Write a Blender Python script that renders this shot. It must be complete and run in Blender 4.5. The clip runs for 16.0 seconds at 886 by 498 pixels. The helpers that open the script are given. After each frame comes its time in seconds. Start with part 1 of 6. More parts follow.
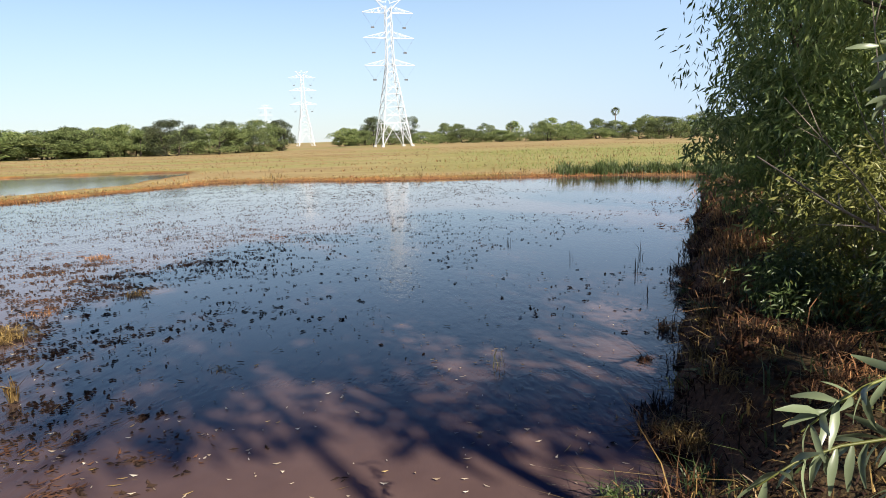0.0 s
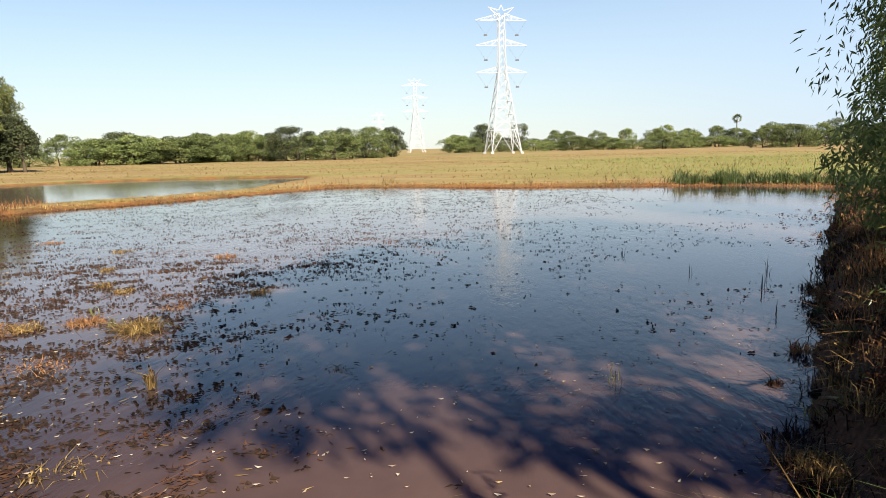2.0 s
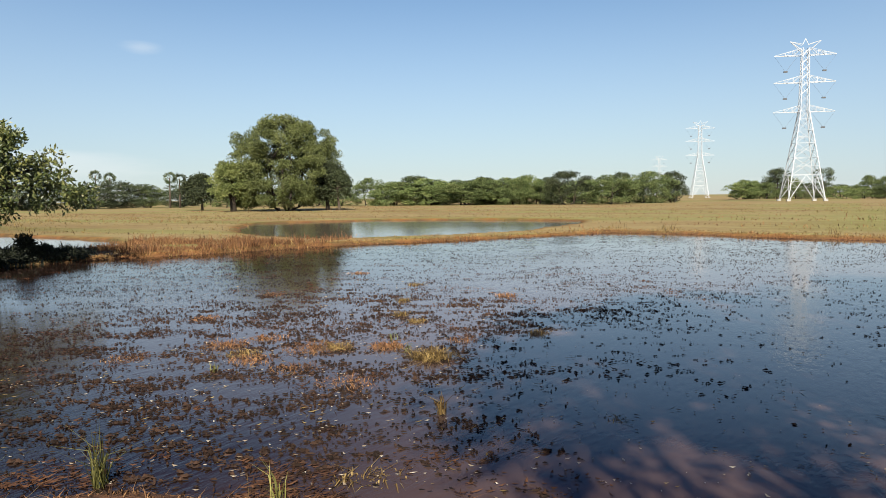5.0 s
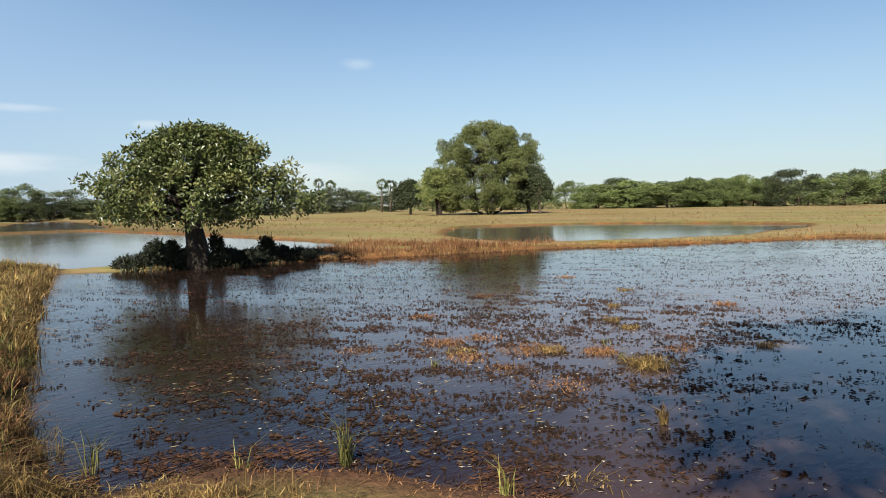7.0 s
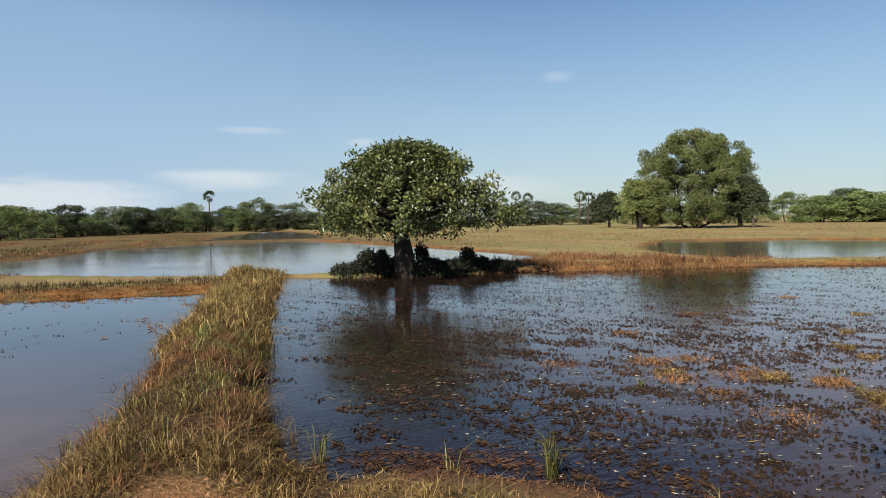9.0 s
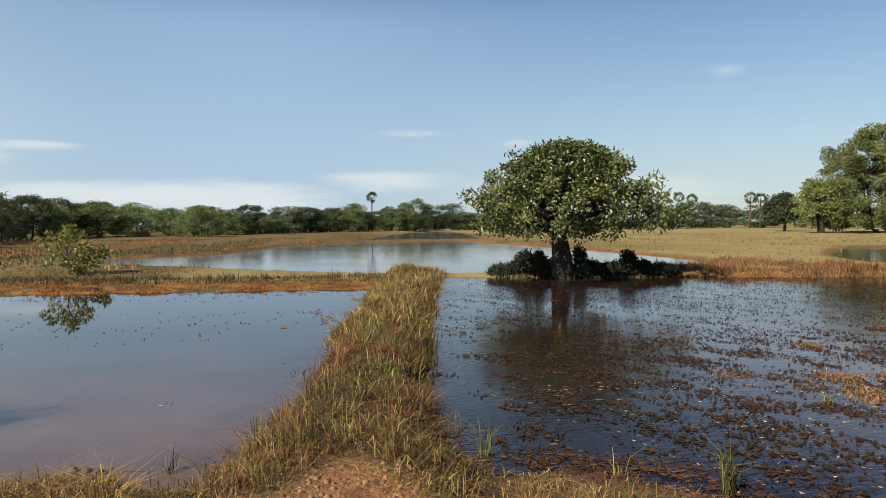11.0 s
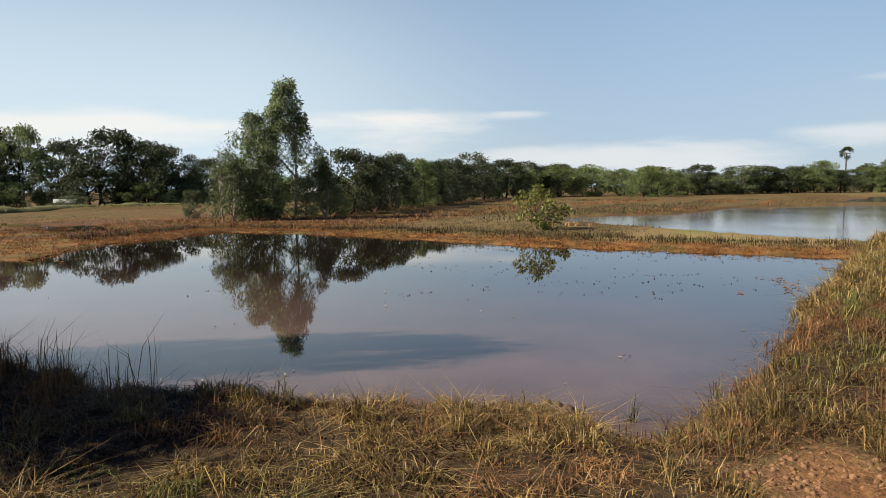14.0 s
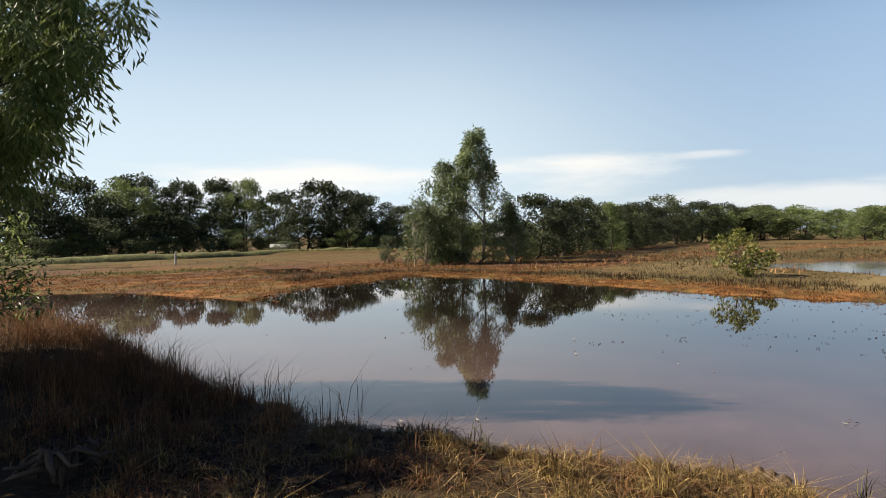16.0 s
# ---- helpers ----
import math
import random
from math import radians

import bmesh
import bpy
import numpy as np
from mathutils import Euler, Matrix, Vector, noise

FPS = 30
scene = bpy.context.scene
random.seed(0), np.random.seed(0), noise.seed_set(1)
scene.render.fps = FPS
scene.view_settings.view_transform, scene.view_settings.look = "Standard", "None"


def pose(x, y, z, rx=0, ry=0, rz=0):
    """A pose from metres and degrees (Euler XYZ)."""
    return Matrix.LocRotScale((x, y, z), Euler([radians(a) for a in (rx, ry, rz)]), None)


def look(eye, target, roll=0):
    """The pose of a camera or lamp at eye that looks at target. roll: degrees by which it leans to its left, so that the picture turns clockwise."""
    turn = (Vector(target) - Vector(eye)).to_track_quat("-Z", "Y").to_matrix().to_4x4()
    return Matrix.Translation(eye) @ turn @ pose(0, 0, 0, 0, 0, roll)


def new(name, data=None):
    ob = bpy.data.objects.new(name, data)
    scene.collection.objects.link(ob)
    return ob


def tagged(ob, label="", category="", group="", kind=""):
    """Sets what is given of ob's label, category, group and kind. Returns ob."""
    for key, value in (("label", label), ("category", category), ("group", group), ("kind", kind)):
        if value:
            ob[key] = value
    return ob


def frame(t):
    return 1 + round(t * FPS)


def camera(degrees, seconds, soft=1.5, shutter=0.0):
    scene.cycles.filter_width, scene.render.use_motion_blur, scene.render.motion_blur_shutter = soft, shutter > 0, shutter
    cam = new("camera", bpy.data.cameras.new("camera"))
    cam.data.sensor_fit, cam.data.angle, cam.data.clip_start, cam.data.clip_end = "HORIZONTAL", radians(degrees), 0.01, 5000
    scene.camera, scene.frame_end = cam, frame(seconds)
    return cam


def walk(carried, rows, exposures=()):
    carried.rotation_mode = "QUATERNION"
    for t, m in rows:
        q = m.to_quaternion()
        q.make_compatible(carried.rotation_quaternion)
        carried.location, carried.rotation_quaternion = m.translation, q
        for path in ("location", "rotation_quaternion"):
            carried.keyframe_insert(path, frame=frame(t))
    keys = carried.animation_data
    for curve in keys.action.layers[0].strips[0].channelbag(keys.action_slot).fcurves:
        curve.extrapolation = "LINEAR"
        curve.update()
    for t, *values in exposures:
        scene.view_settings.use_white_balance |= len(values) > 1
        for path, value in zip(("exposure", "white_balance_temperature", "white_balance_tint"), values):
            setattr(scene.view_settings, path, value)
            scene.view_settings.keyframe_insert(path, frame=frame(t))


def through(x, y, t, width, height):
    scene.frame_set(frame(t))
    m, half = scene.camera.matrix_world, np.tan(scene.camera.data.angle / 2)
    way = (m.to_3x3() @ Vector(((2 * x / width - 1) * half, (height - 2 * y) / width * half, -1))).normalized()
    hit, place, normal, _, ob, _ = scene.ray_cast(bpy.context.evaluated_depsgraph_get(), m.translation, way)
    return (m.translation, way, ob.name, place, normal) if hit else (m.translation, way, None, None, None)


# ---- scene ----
cam = camera(65.18, 16.0, 0.8)
# seconds; place; yaw, pitch and roll in degrees
PATH = [
    (0.0, -0.000, 0.000, 2.161, -0.00, -9.10, -1.84),
    (0.5, 0.038, 0.067, 2.166, -3.27, -9.68, -1.76),
    (1.0, 0.006, 0.080, 2.168, -2.20, -9.33, -1.91),
    (1.5, -0.050, 0.077, 2.167, 3.62, -8.84, -2.19),
    (2.0, -0.097, 0.028, 2.169, 8.83, -8.28, -1.50),
    (2.5, -0.117, 0.052, 2.173, 13.83, -7.85, -1.92),
    (3.0, -0.139, 0.031, 2.179, 17.58, -7.15, -2.05),
    (3.5, -0.151, -0.013, 2.191, 21.37, -6.19, -1.94),
    (4.0, -0.173, -0.039, 2.201, 24.72, -5.12, -1.65),
    (4.2, -0.173, -0.037, 2.195, 26.06, -4.93, -1.45),
    (6.3, -0.294, -0.264, 2.212, 40.59, -3.35, -0.86),
    (6.5, -0.293, -0.281, 2.214, 42.54, -3.30, -1.11),
    (7.0, -0.310, -0.301, 2.212, 47.45, -3.70, -1.27),
    (7.5, -0.327, -0.321, 2.206, 50.84, -3.24, -0.43),
    (8.0, -0.343, -0.361, 2.210, 54.24, -2.77, -0.40),
    (8.5, -0.357, -0.383, 2.210, 58.20, -2.73, -0.48),
    (9.0, -0.354, -0.423, 2.218, 63.52, -2.35, -1.04),
    (9.2, -0.323, -0.452, 2.223, 65.20, -2.15, -0.89),
    (11.3, -0.375, -0.562, 2.204, 78.39, -2.28, -0.85),
    (11.5, -0.392, -0.563, 2.211, 79.99, -2.43, -1.14),
    (12.0, -0.410, -0.571, 2.209, 83.81, -2.88, -1.87),
    (12.5, -0.372, -0.625, 2.211, 89.28, -3.11, -2.12),
    (13.0, -0.372, -0.677, 2.202, 97.99, -3.64, -2.15),
    (13.5, -0.383, -0.705, 2.188, 104.38, -4.80, -1.08),
    (14.0, -0.392, -0.738, 2.186, 112.05, -5.01, -0.51),
    (14.5, -0.389, -0.784, 2.193, 120.08, -4.47, -0.02),
    (15.0, -0.359, -0.784, 2.217, 125.27, -2.69, -0.66),
    (15.5, -0.335, -0.789, 2.238, 127.52, -1.23, -1.24),
    (16.0, -0.311, -0.790, 2.241, 127.24, -1.19, -0.88),
]
EXPOSURES = [(0, 1.42, 6450, 10), (0.5, 1.57, 6550, 10), (1.5, 1.52, 6950, 10), (2.1, 1.45, 6950, 10), (2.5, 1.25, 6750, 9), (3, 1.21, 6650, 9), (4, 1.09, 6500, 8), (7, 1.09, 6350, 6), (8.3, 1.19, 6300, 5),
             (9, 0.91, 6300, 6), (11.5, 0.97, 6600, 6), (12.5, 0.99, 6650, 8), (14, 0.99, 6700, 8), (15, 1.21, 6800, 8), (15.5, 1.31, 6800, 9), (16, 1.13, 6800, 9)]
walk(cam, [(t, pose(x, y, z, 90 + pitch, 0, yaw) @ pose(0, 0, 0, 0, 0, roll)) for t, x, y, z, yaw, pitch, roll in PATH], EXPOSURES)

# ---------------------------------------------------------------- world and sun
SUN_AZ, SUN_EL = radians(148), radians(37)          # clockwise from +y; height
SUN_DIR = Vector((math.sin(SUN_AZ) * math.cos(SUN_EL), math.cos(SUN_AZ) * math.cos(SUN_EL), math.sin(SUN_EL)))


def link(nt, a, b):
    nt.links.new(a, b)


# clouds: heading, height, half width, height of the crest above it, depth of the foot below it, thickness
CLOUDS = [(115, 0.098, 9.5, 0.016, 0.05, 0.85), (106.5, 0.104, 3.5, 0.005, 0.012, 0.45), (140, 0.085, 14, 0.022, 0.06, 0.8), (81, 0.066, 6, 0.011, 0.025, 0.5), (98, 0.045, 16, 0.02, 0.04, 0.6),
          (78.5, 0.129, 3.6, 0.006, 0.008, 0.28), (54, 0.196, 1.7, 0.009, 0.012, 0.22), (70, 0.114, 1.6, 0.006, 0.008, 0.3), (64, 0.05, 12, 0.015, 0.03, 0.3)]


def make_world():
    world = bpy.data.worlds.new("sky")
    scene.world = world
    world.use_nodes = True
    nt = world.node_tree
    nt.nodes.clear()

    def node(kind, **sockets):
        n = nt.nodes.new(kind)
        for key, v in sockets.items():
            n.inputs[key.replace("_", " ")].default_value = v
        return n

    def math_node(op, a, b=0.0):
        n = nt.nodes.new("ShaderNodeMath")
        n.operation = op
        for sock, v in zip(n.inputs, (a, b)):
            if isinstance(v, (int, float)):
                sock.default_value = v
            else:
                link(nt, v, sock)
        return n.outputs[0]

    def ramp(value, a, b, lo=0.0, hi=1.0):
        n = nt.nodes.new("ShaderNodeMapRange")
        n.interpolation_type = "SMOOTHSTEP"
        for k, v in (("From Min", a), ("From Max", b), ("To Min", lo), ("To Max", hi)):
            n.inputs[k].default_value = v
        link(nt, value, n.inputs["Value"])
        return n.outputs[0]

    def blend(fac, a, b, mode="MIX"):
        n = nt.nodes.new("ShaderNodeMix")
        n.data_type, n.blend_type = "RGBA", mode
        for sock, v in ((n.inputs["Factor"], fac), (n.inputs["A"], a), (n.inputs["B"], b)):
            if isinstance(v, float):
                sock.default_value = v
            elif isinstance(v, tuple):
                sock.default_value = (*v, 1)
            else:
                link(nt, v, sock)
        return n.outputs["Result"]

    out, bg, sky = node("ShaderNodeOutputWorld"), node("ShaderNodeBackground"), node("ShaderNodeTexSky")
    sky.sky_type, sky.sun_disc = "NISHITA", False
    sky.sun_elevation, sky.sun_rotation = SUN_EL, SUN_AZ
    sky.air_density, sky.dust_density, sky.ozone_density, sky.altitude = 0.9, 0.1, 3.0, 50
    co, sep = node("ShaderNodeTexCoord"), node("ShaderNodeSeparateXYZ")
    link(nt, co.outputs["Generated"], sep.inputs[0])
    up = sep.outputs["Z"]
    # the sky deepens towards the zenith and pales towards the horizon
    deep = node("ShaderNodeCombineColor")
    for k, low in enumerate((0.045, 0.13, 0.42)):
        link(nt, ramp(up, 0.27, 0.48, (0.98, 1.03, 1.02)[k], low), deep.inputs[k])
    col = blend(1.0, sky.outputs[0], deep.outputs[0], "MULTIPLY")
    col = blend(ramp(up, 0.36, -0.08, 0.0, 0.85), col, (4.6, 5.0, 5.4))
    # and is brighter away from the point opposite the sun, whiter on the sun's side
    near = node("ShaderNodeVectorMath")
    near.operation = "DOT_PRODUCT"
    near.inputs[1].default_value = (math.sin(SUN_AZ), math.cos(SUN_AZ), 0)
    link(nt, co.outputs["Generated"], near.inputs[0])
    col = blend(math_node("MULTIPLY", math_node("MULTIPLY", ramp(near.outputs["Value"], -0.95, -0.5, 0.0, 0.55), ramp(near.outputs["Value"], 0.2, -0.5)), ramp(up, 0.36, 0.25)), col, (3.7, 5.2, 7.5))
    col = blend(math_node("MULTIPLY", ramp(near.outputs["Value"], -0.38, 0.15, 0.0, 0.95), ramp(up, 0.5, 0.0)), col, (6.1, 7.35, 8.5))
    # thin clouds with a sharp crest and a soft foot
    yaw = math_node("MULTIPLY", math_node("ARCTAN2", math_node("MULTIPLY", sep.outputs["X"], -1.0), sep.outputs["Y"]), 180 / math.pi)
    mp = node("ShaderNodeMapping", Scale=(1.5, 1.5, 9.0))
    link(nt, co.outputs["Generated"], mp.inputs[0])
    wisps = node("ShaderNodeTexNoise", Scale=3.2, Detail=5.0, Roughness=0.6)
    link(nt, mp.outputs[0], wisps.inputs["Vector"])
    fray = math_node("MULTIPLY", math_node("SUBTRACT", wisps.outputs["Fac"], 0.5), 1.7)
    for heading, height, w, crest, foot, thick in CLOUDS:
        a = math_node("DIVIDE", math_node("SUBTRACT", yaw, float(heading)), float(w))
        rise = math_node("SUBTRACT", up, height)
        b = math_node("MAXIMUM", math_node("DIVIDE", rise, crest), math_node("DIVIDE", rise, -foot))
        r = math_node("SQRT", math_node("ADD", math_node("MULTIPLY", a, a), math_node("MULTIPLY", b, b)))
        col = blend(ramp(math_node("ADD", r, fray), 1.15, 0.2, 0.0, thick), col, (8.4, 8.3, 8.2))
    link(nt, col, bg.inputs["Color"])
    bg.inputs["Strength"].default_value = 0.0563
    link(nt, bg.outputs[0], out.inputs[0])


make_world()
sun_data = bpy.data.lights.new("sun", "SUN")
sun_data.energy, sun_data.angle, sun_data.color = 4.9, radians(0.55), (1.0, 0.91, 0.78)
sun = new("sun", sun_data)
sun.matrix_world = look(SUN_DIR * 60, (0, 0, 0))


# ---------------------------------------------------------------- materials
def material(name):
    m = bpy.data.materials.new(name)
    m.use_nodes = True
    nt = m.node_tree
    return m, nt, nt.nodes["Principled BSDF"]


def noise_node(nt, scale, detail=3.0, rough=0.55, stretch=(1, 1, 1), turn=0.0):
    co, mp, ns = nt.nodes.new("ShaderNodeTexCoord"), nt.nodes.new("ShaderNodeMapping"), nt.nodes.new("ShaderNodeTexNoise")
    mp.inputs["Scale"].default_value = stretch
    mp.inputs["Rotation"].default_value = (0, 0, radians(turn))
    ns.inputs["Scale"].default_value, ns.inputs["Detail"].default_value, ns.inputs["Roughness"].default_value = scale, detail, rough
    link(nt, co.outputs["Object"], mp.inputs[0])
    link(nt, mp.outputs[0], ns.inputs["Vector"])
    return ns.outputs["Fac"]


def ramp_node(nt, fac, stops):
    r = nt.nodes.new("ShaderNodeValToRGB")
    while len(r.color_ramp.elements) < len(stops):
        r.color_ramp.elements.new(0.5)
    for el, (at, c) in zip(r.color_ramp.elements, stops):
        el.position, el.color = at, (*c, 1)
    link(nt, fac, r.inputs[0])
    return r.outputs[0]


def mix_node(nt, fac, a, b, mode="MIX"):
    m = nt.nodes.new("ShaderNodeMix")
    m.data_type, m.blend_type = "RGBA", mode
    for sock, v in ((m.inputs["Factor"], fac), (m.inputs["A"], a), (m.inputs["B"], b)):
        if isinstance(v, (int, float)):
            sock.default_value = v
        elif isinstance(v, tuple):
            sock.default_value = (*v, 1)
        else:
            link(nt, v, sock)
    return m.outputs["Result"]


def range_node(nt, value, a, b):
    m = nt.nodes.new("ShaderNodeMapRange")
    m.inputs["From Min"].default_value, m.inputs["From Max"].default_value = a, b
    link(nt, value, m.inputs["Value"])
    return m.outputs[0]


def mul_node(nt, a, b):
    m = nt.nodes.new("ShaderNodeMath")
    m.operation = "MULTIPLY"
    for sock, v in zip(m.inputs, (a, b)):
        if isinstance(v, (int, float)):
            sock.default_value = v
        else:
            link(nt, v, sock)
    return m.outputs[0]


def bump_node(nt, bsdf, height, strength, distance):
    b = nt.nodes.new("ShaderNodeBump")
    b.inputs["Strength"].default_value, b.inputs["Distance"].default_value = strength, distance
    link(nt, height, b.inputs["Height"])
    link(nt, b.outputs[0], bsdf.inputs["Normal"])


def leaf_material(name, dark, mid, light, rough=0.45, through=0.3, patch=0.35, size=0.55, gloss=0.5):
    """Leaves or blades: each one its own tone, with larger patches of tone across the plant."""
    m, nt, bsdf = material(name)
    geo, info = nt.nodes.new("ShaderNodeNewGeometry"), nt.nodes.new("ShaderNodeObjectInfo")
    own = ramp_node(nt, geo.outputs["Random Per Island"], [(0.12, dark), (0.58, mid), (1.0, light)])
    big = ramp_node(nt, noise_node(nt, size, 3), [(0.33, dark), (0.5, mid), (0.66, light)])
    col = mix_node(nt, patch, own, big)
    hsv = nt.nodes.new("ShaderNodeHueSaturation")
    hsv.inputs["Saturation"].default_value = 0.95
    vr = nt.nodes.new("ShaderNodeMapRange")
    vr.inputs["To Min"].default_value, vr.inputs["To Max"].default_value = 0.68, 1.28
    link(nt, info.outputs["Random"], vr.inputs["Value"])
    link(nt, vr.outputs[0], hsv.inputs["Value"])
    link(nt, col, hsv.inputs["Color"])
    link(nt, hsv.outputs[0], bsdf.inputs["Base Color"])
    bsdf.inputs["Roughness"].default_value = rough
    bsdf.inputs["Specular IOR Level"].default_value = gloss
    tr, add = nt.nodes.new("ShaderNodeBsdfTranslucent"), nt.nodes.new("ShaderNodeMixShader")
    link(nt, hsv.outputs[0], tr.inputs["Color"])
    add.inputs[0].default_value = through
    link(nt, bsdf.outputs[0], add.inputs[1])
    link(nt, tr.outputs[0], add.inputs[2])
    link(nt, add.outputs[0], nt.nodes["Material Output"].inputs["Surface"])
    return m


def solid_material(name, stops, scale, rough, bump=0.4, depth=0.02, metal=0.0, stretch=(1, 1, 1)):
    m, nt, bsdf = material(name)
    fac = noise_node(nt, scale, 5, 0.6, stretch)
    link(nt, ramp_node(nt, fac, stops), bsdf.inputs["Base Color"])
    bsdf.inputs["Roughness"].default_value, bsdf.inputs["Metallic"].default_value = rough, metal
    bump_node(nt, bsdf, noise_node(nt, scale * 3, 4, 0.6, stretch), bump, depth)
    return m


def water_material(name, mud_a, mud_b, ripple, rough, stirred=None, xs=(-4.8, -2.4), ys=(12.0, 6.5)):
    """Turbid paddy water: the suspended mud scatters light under a smooth dielectric surface."""
    m, nt, bsdf = material(name)
    col = mix_node(nt, range_node(nt, noise_node(nt, 0.35, 4, 0.6), 0.35, 0.68), mud_a, mud_b)
    col = mix_node(nt, mul_node(nt, range_node(nt, noise_node(nt, 3.0, 4, 0.7), 0.45, 0.8), 0.5), col, (mud_b[0] * 1.3, mud_b[1] * 1.2, mud_b[2] * 1.1))
    if stirred:
        # freshly stirred, paler mud close to the eastern bank
        co, sep = nt.nodes.new("ShaderNodeTexCoord"), nt.nodes.new("ShaderNodeSeparateXYZ")
        link(nt, co.outputs["Object"], sep.inputs[0])
        col = mix_node(nt, mul_node(nt, range_node(nt, sep.outputs["Y"], 4.0, 9.0), range_node(nt, sep.outputs["X"], -17.0, -8.0)), col, stirred)
        fac = mul_node(nt, range_node(nt, sep.outputs["X"], *xs), range_node(nt, sep.outputs["Y"], *ys))
        col = mix_node(nt, fac, col, mix_node(nt, range_node(nt, noise_node(nt, 0.8, 4, 0.6), 0.35, 0.7), tuple(c * 0.93 for c in stirred), tuple(c * 0.64 for c in stirred)))
    link(nt, col, bsdf.inputs["Base Color"])
    bsdf.inputs["IOR"].default_value = 1.33
    bsdf.inputs["Roughness"].default_value = rough
    h = mix_node(nt, 0.55, noise_node(nt, 5.0, 2, 0.5, (1, 0.5, 1), 25), noise_node(nt, 13.0, 3, 0.6, (1, 0.35, 1), 40))
    bump_node(nt, bsdf, h, ripple, 0.02)
    # a light wind ruffles some stretches more than others
    gust = nt.nodes.new("ShaderNodeMapRange")
    for k, v in (("From Min", 0.4), ("From Max", 0.62), ("To Min", ripple * 0.3), ("To Max", ripple * 1.15)):
        gust.inputs[k].default_value = v
    link(nt, noise_node(nt, 0.16, 2, 0.5), gust.inputs["Value"])
    link(nt, gust.outputs[0], bsdf.inputs["Normal"].links[0].from_node.inputs["Strength"])
    return m


def ground_material():
    m, nt, bsdf = material("ground_soil_and_dry_grass")

    def attr(name):
        a = nt.nodes.new("ShaderNodeAttribute")
        a.attribute_name = name
        return a.outputs["Fac"]
    fine, mid, big = noise_node(nt, 14, 5, 0.65), noise_node(nt, 1.3, 4, 0.6), noise_node(nt, 0.11, 4, 0.6, (0.35, 1, 1), 20)
    dry = ramp_node(nt, mid, [(0.3, (0.141, 0.0962, 0.0481)), (0.5, (0.215, 0.155, 0.0777)), (0.72, (0.274, 0.215, 0.111))])
    bands = ramp_node(nt, big, [(0.34, (0.17, 0.108, 0.046)), (0.45, (0.22, 0.155, 0.064)), (0.54, (0.265, 0.215, 0.095)), (0.66, (0.19, 0.185, 0.06))])
    bands = mix_node(nt, range_node(nt, noise_node(nt, 0.5, 4, 0.7, (0.3, 1, 1), 15), 0.52, 0.72), bands, (0.15, 0.095, 0.04))
    col = mix_node(nt, 0.6, dry, bands)
    col = mix_node(nt, attr("green"), col, ramp_node(nt, mid, [(0.3, (0.133, 0.148, 0.037)), (0.55, (0.155, 0.189, 0.0459)), (0.75, (0.215, 0.215, 0.074))]))
    col = mix_node(nt, attr("olive"), col, ramp_node(nt, mid, [(0.3, (0.0333, 0.0252, 0.00814)), (0.5, (0.0777, 0.0503, 0.0155)), (0.72, (0.133, 0.0777, 0.0237))]))
    weed = mix_node(nt, range_node(nt, noise_node(nt, 0.45, 4, 0.65, (0.5, 1, 1)), 0.42, 0.62), ramp_node(nt, mid, [(0.3, (0.06, 0.028, 0.009)), (0.5, (0.2, 0.082, 0.022)), (0.7, (0.28, 0.13, 0.036))]),
                    ramp_node(nt, mid, [(0.3, (0.04, 0.033, 0.011)), (0.55, (0.095, 0.075, 0.022)), (0.75, (0.15, 0.12, 0.04))]))
    col = mix_node(nt, attr("rust"), col, weed)
    col = mix_node(nt, attr("soil"), col, ramp_node(nt, fine, [(0.3, (0.06, 0.026, 0.012)), (0.5, (0.19, 0.092, 0.041)), (0.75, (0.3, 0.165, 0.08))]))
    # litter, darkened further by painting in shade under trees and between blades
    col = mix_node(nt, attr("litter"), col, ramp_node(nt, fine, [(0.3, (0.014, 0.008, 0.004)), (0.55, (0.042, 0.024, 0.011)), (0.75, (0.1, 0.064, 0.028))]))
    col = mix_node(nt, attr("mud"), col, ramp_node(nt, fine, [(0.3, (0.0444, 0.0222, 0.0133)), (0.55, (0.104, 0.0481, 0.0259)), (0.75, (0.163, 0.0814, 0.0444))]))
    link(nt, col, bsdf.inputs["Base Color"])
    bsdf.inputs["Roughness"].default_value = 0.92
    bsdf.inputs["Specular IOR Level"].default_value = 0.2
    bump_node(nt, bsdf, fine, 0.8, 0.05)
    return m


GROUND = ground_material()
WATER_A = water_material("brown_paddy_water", (0.007, 0.004, 0.003), (0.016, 0.009, 0.0066), 0.42, 0.016, (0.09, 0.058, 0.05))
WATER_B = water_material("grey_brown_paddy_water", (0.007, 0.005, 0.0038), (0.014, 0.0095, 0.0075), 0.02, 0.012, (0.115, 0.075, 0.064), (-16.0, -8.5), (1.2, -1.6))
WATER_C = water_material("pale_pond_water", (0.075, 0.062, 0.05), (0.11, 0.092, 0.075), 0.12, 0.07)
BARK = solid_material("brown_grey_bark", [(0.3, (0.0333, 0.0237, 0.0163)), (0.55, (0.0814, 0.0592, 0.0407)), (0.8, (0.141, 0.111, 0.0814))], 6, 0.9, 0.8, 0.03, stretch=(0.74, 0.74, 0.222))
DARK_BARK = solid_material("dark_wet_bark", [(0.3, (0.0133, 0.00962, 0.00666)), (0.55, (0.0333, 0.0237, 0.0163)), (0.8, (0.0666, 0.0488, 0.034))], 6, 0.9, 0.8, 0.03, stretch=(0.74, 0.74, 0.222))
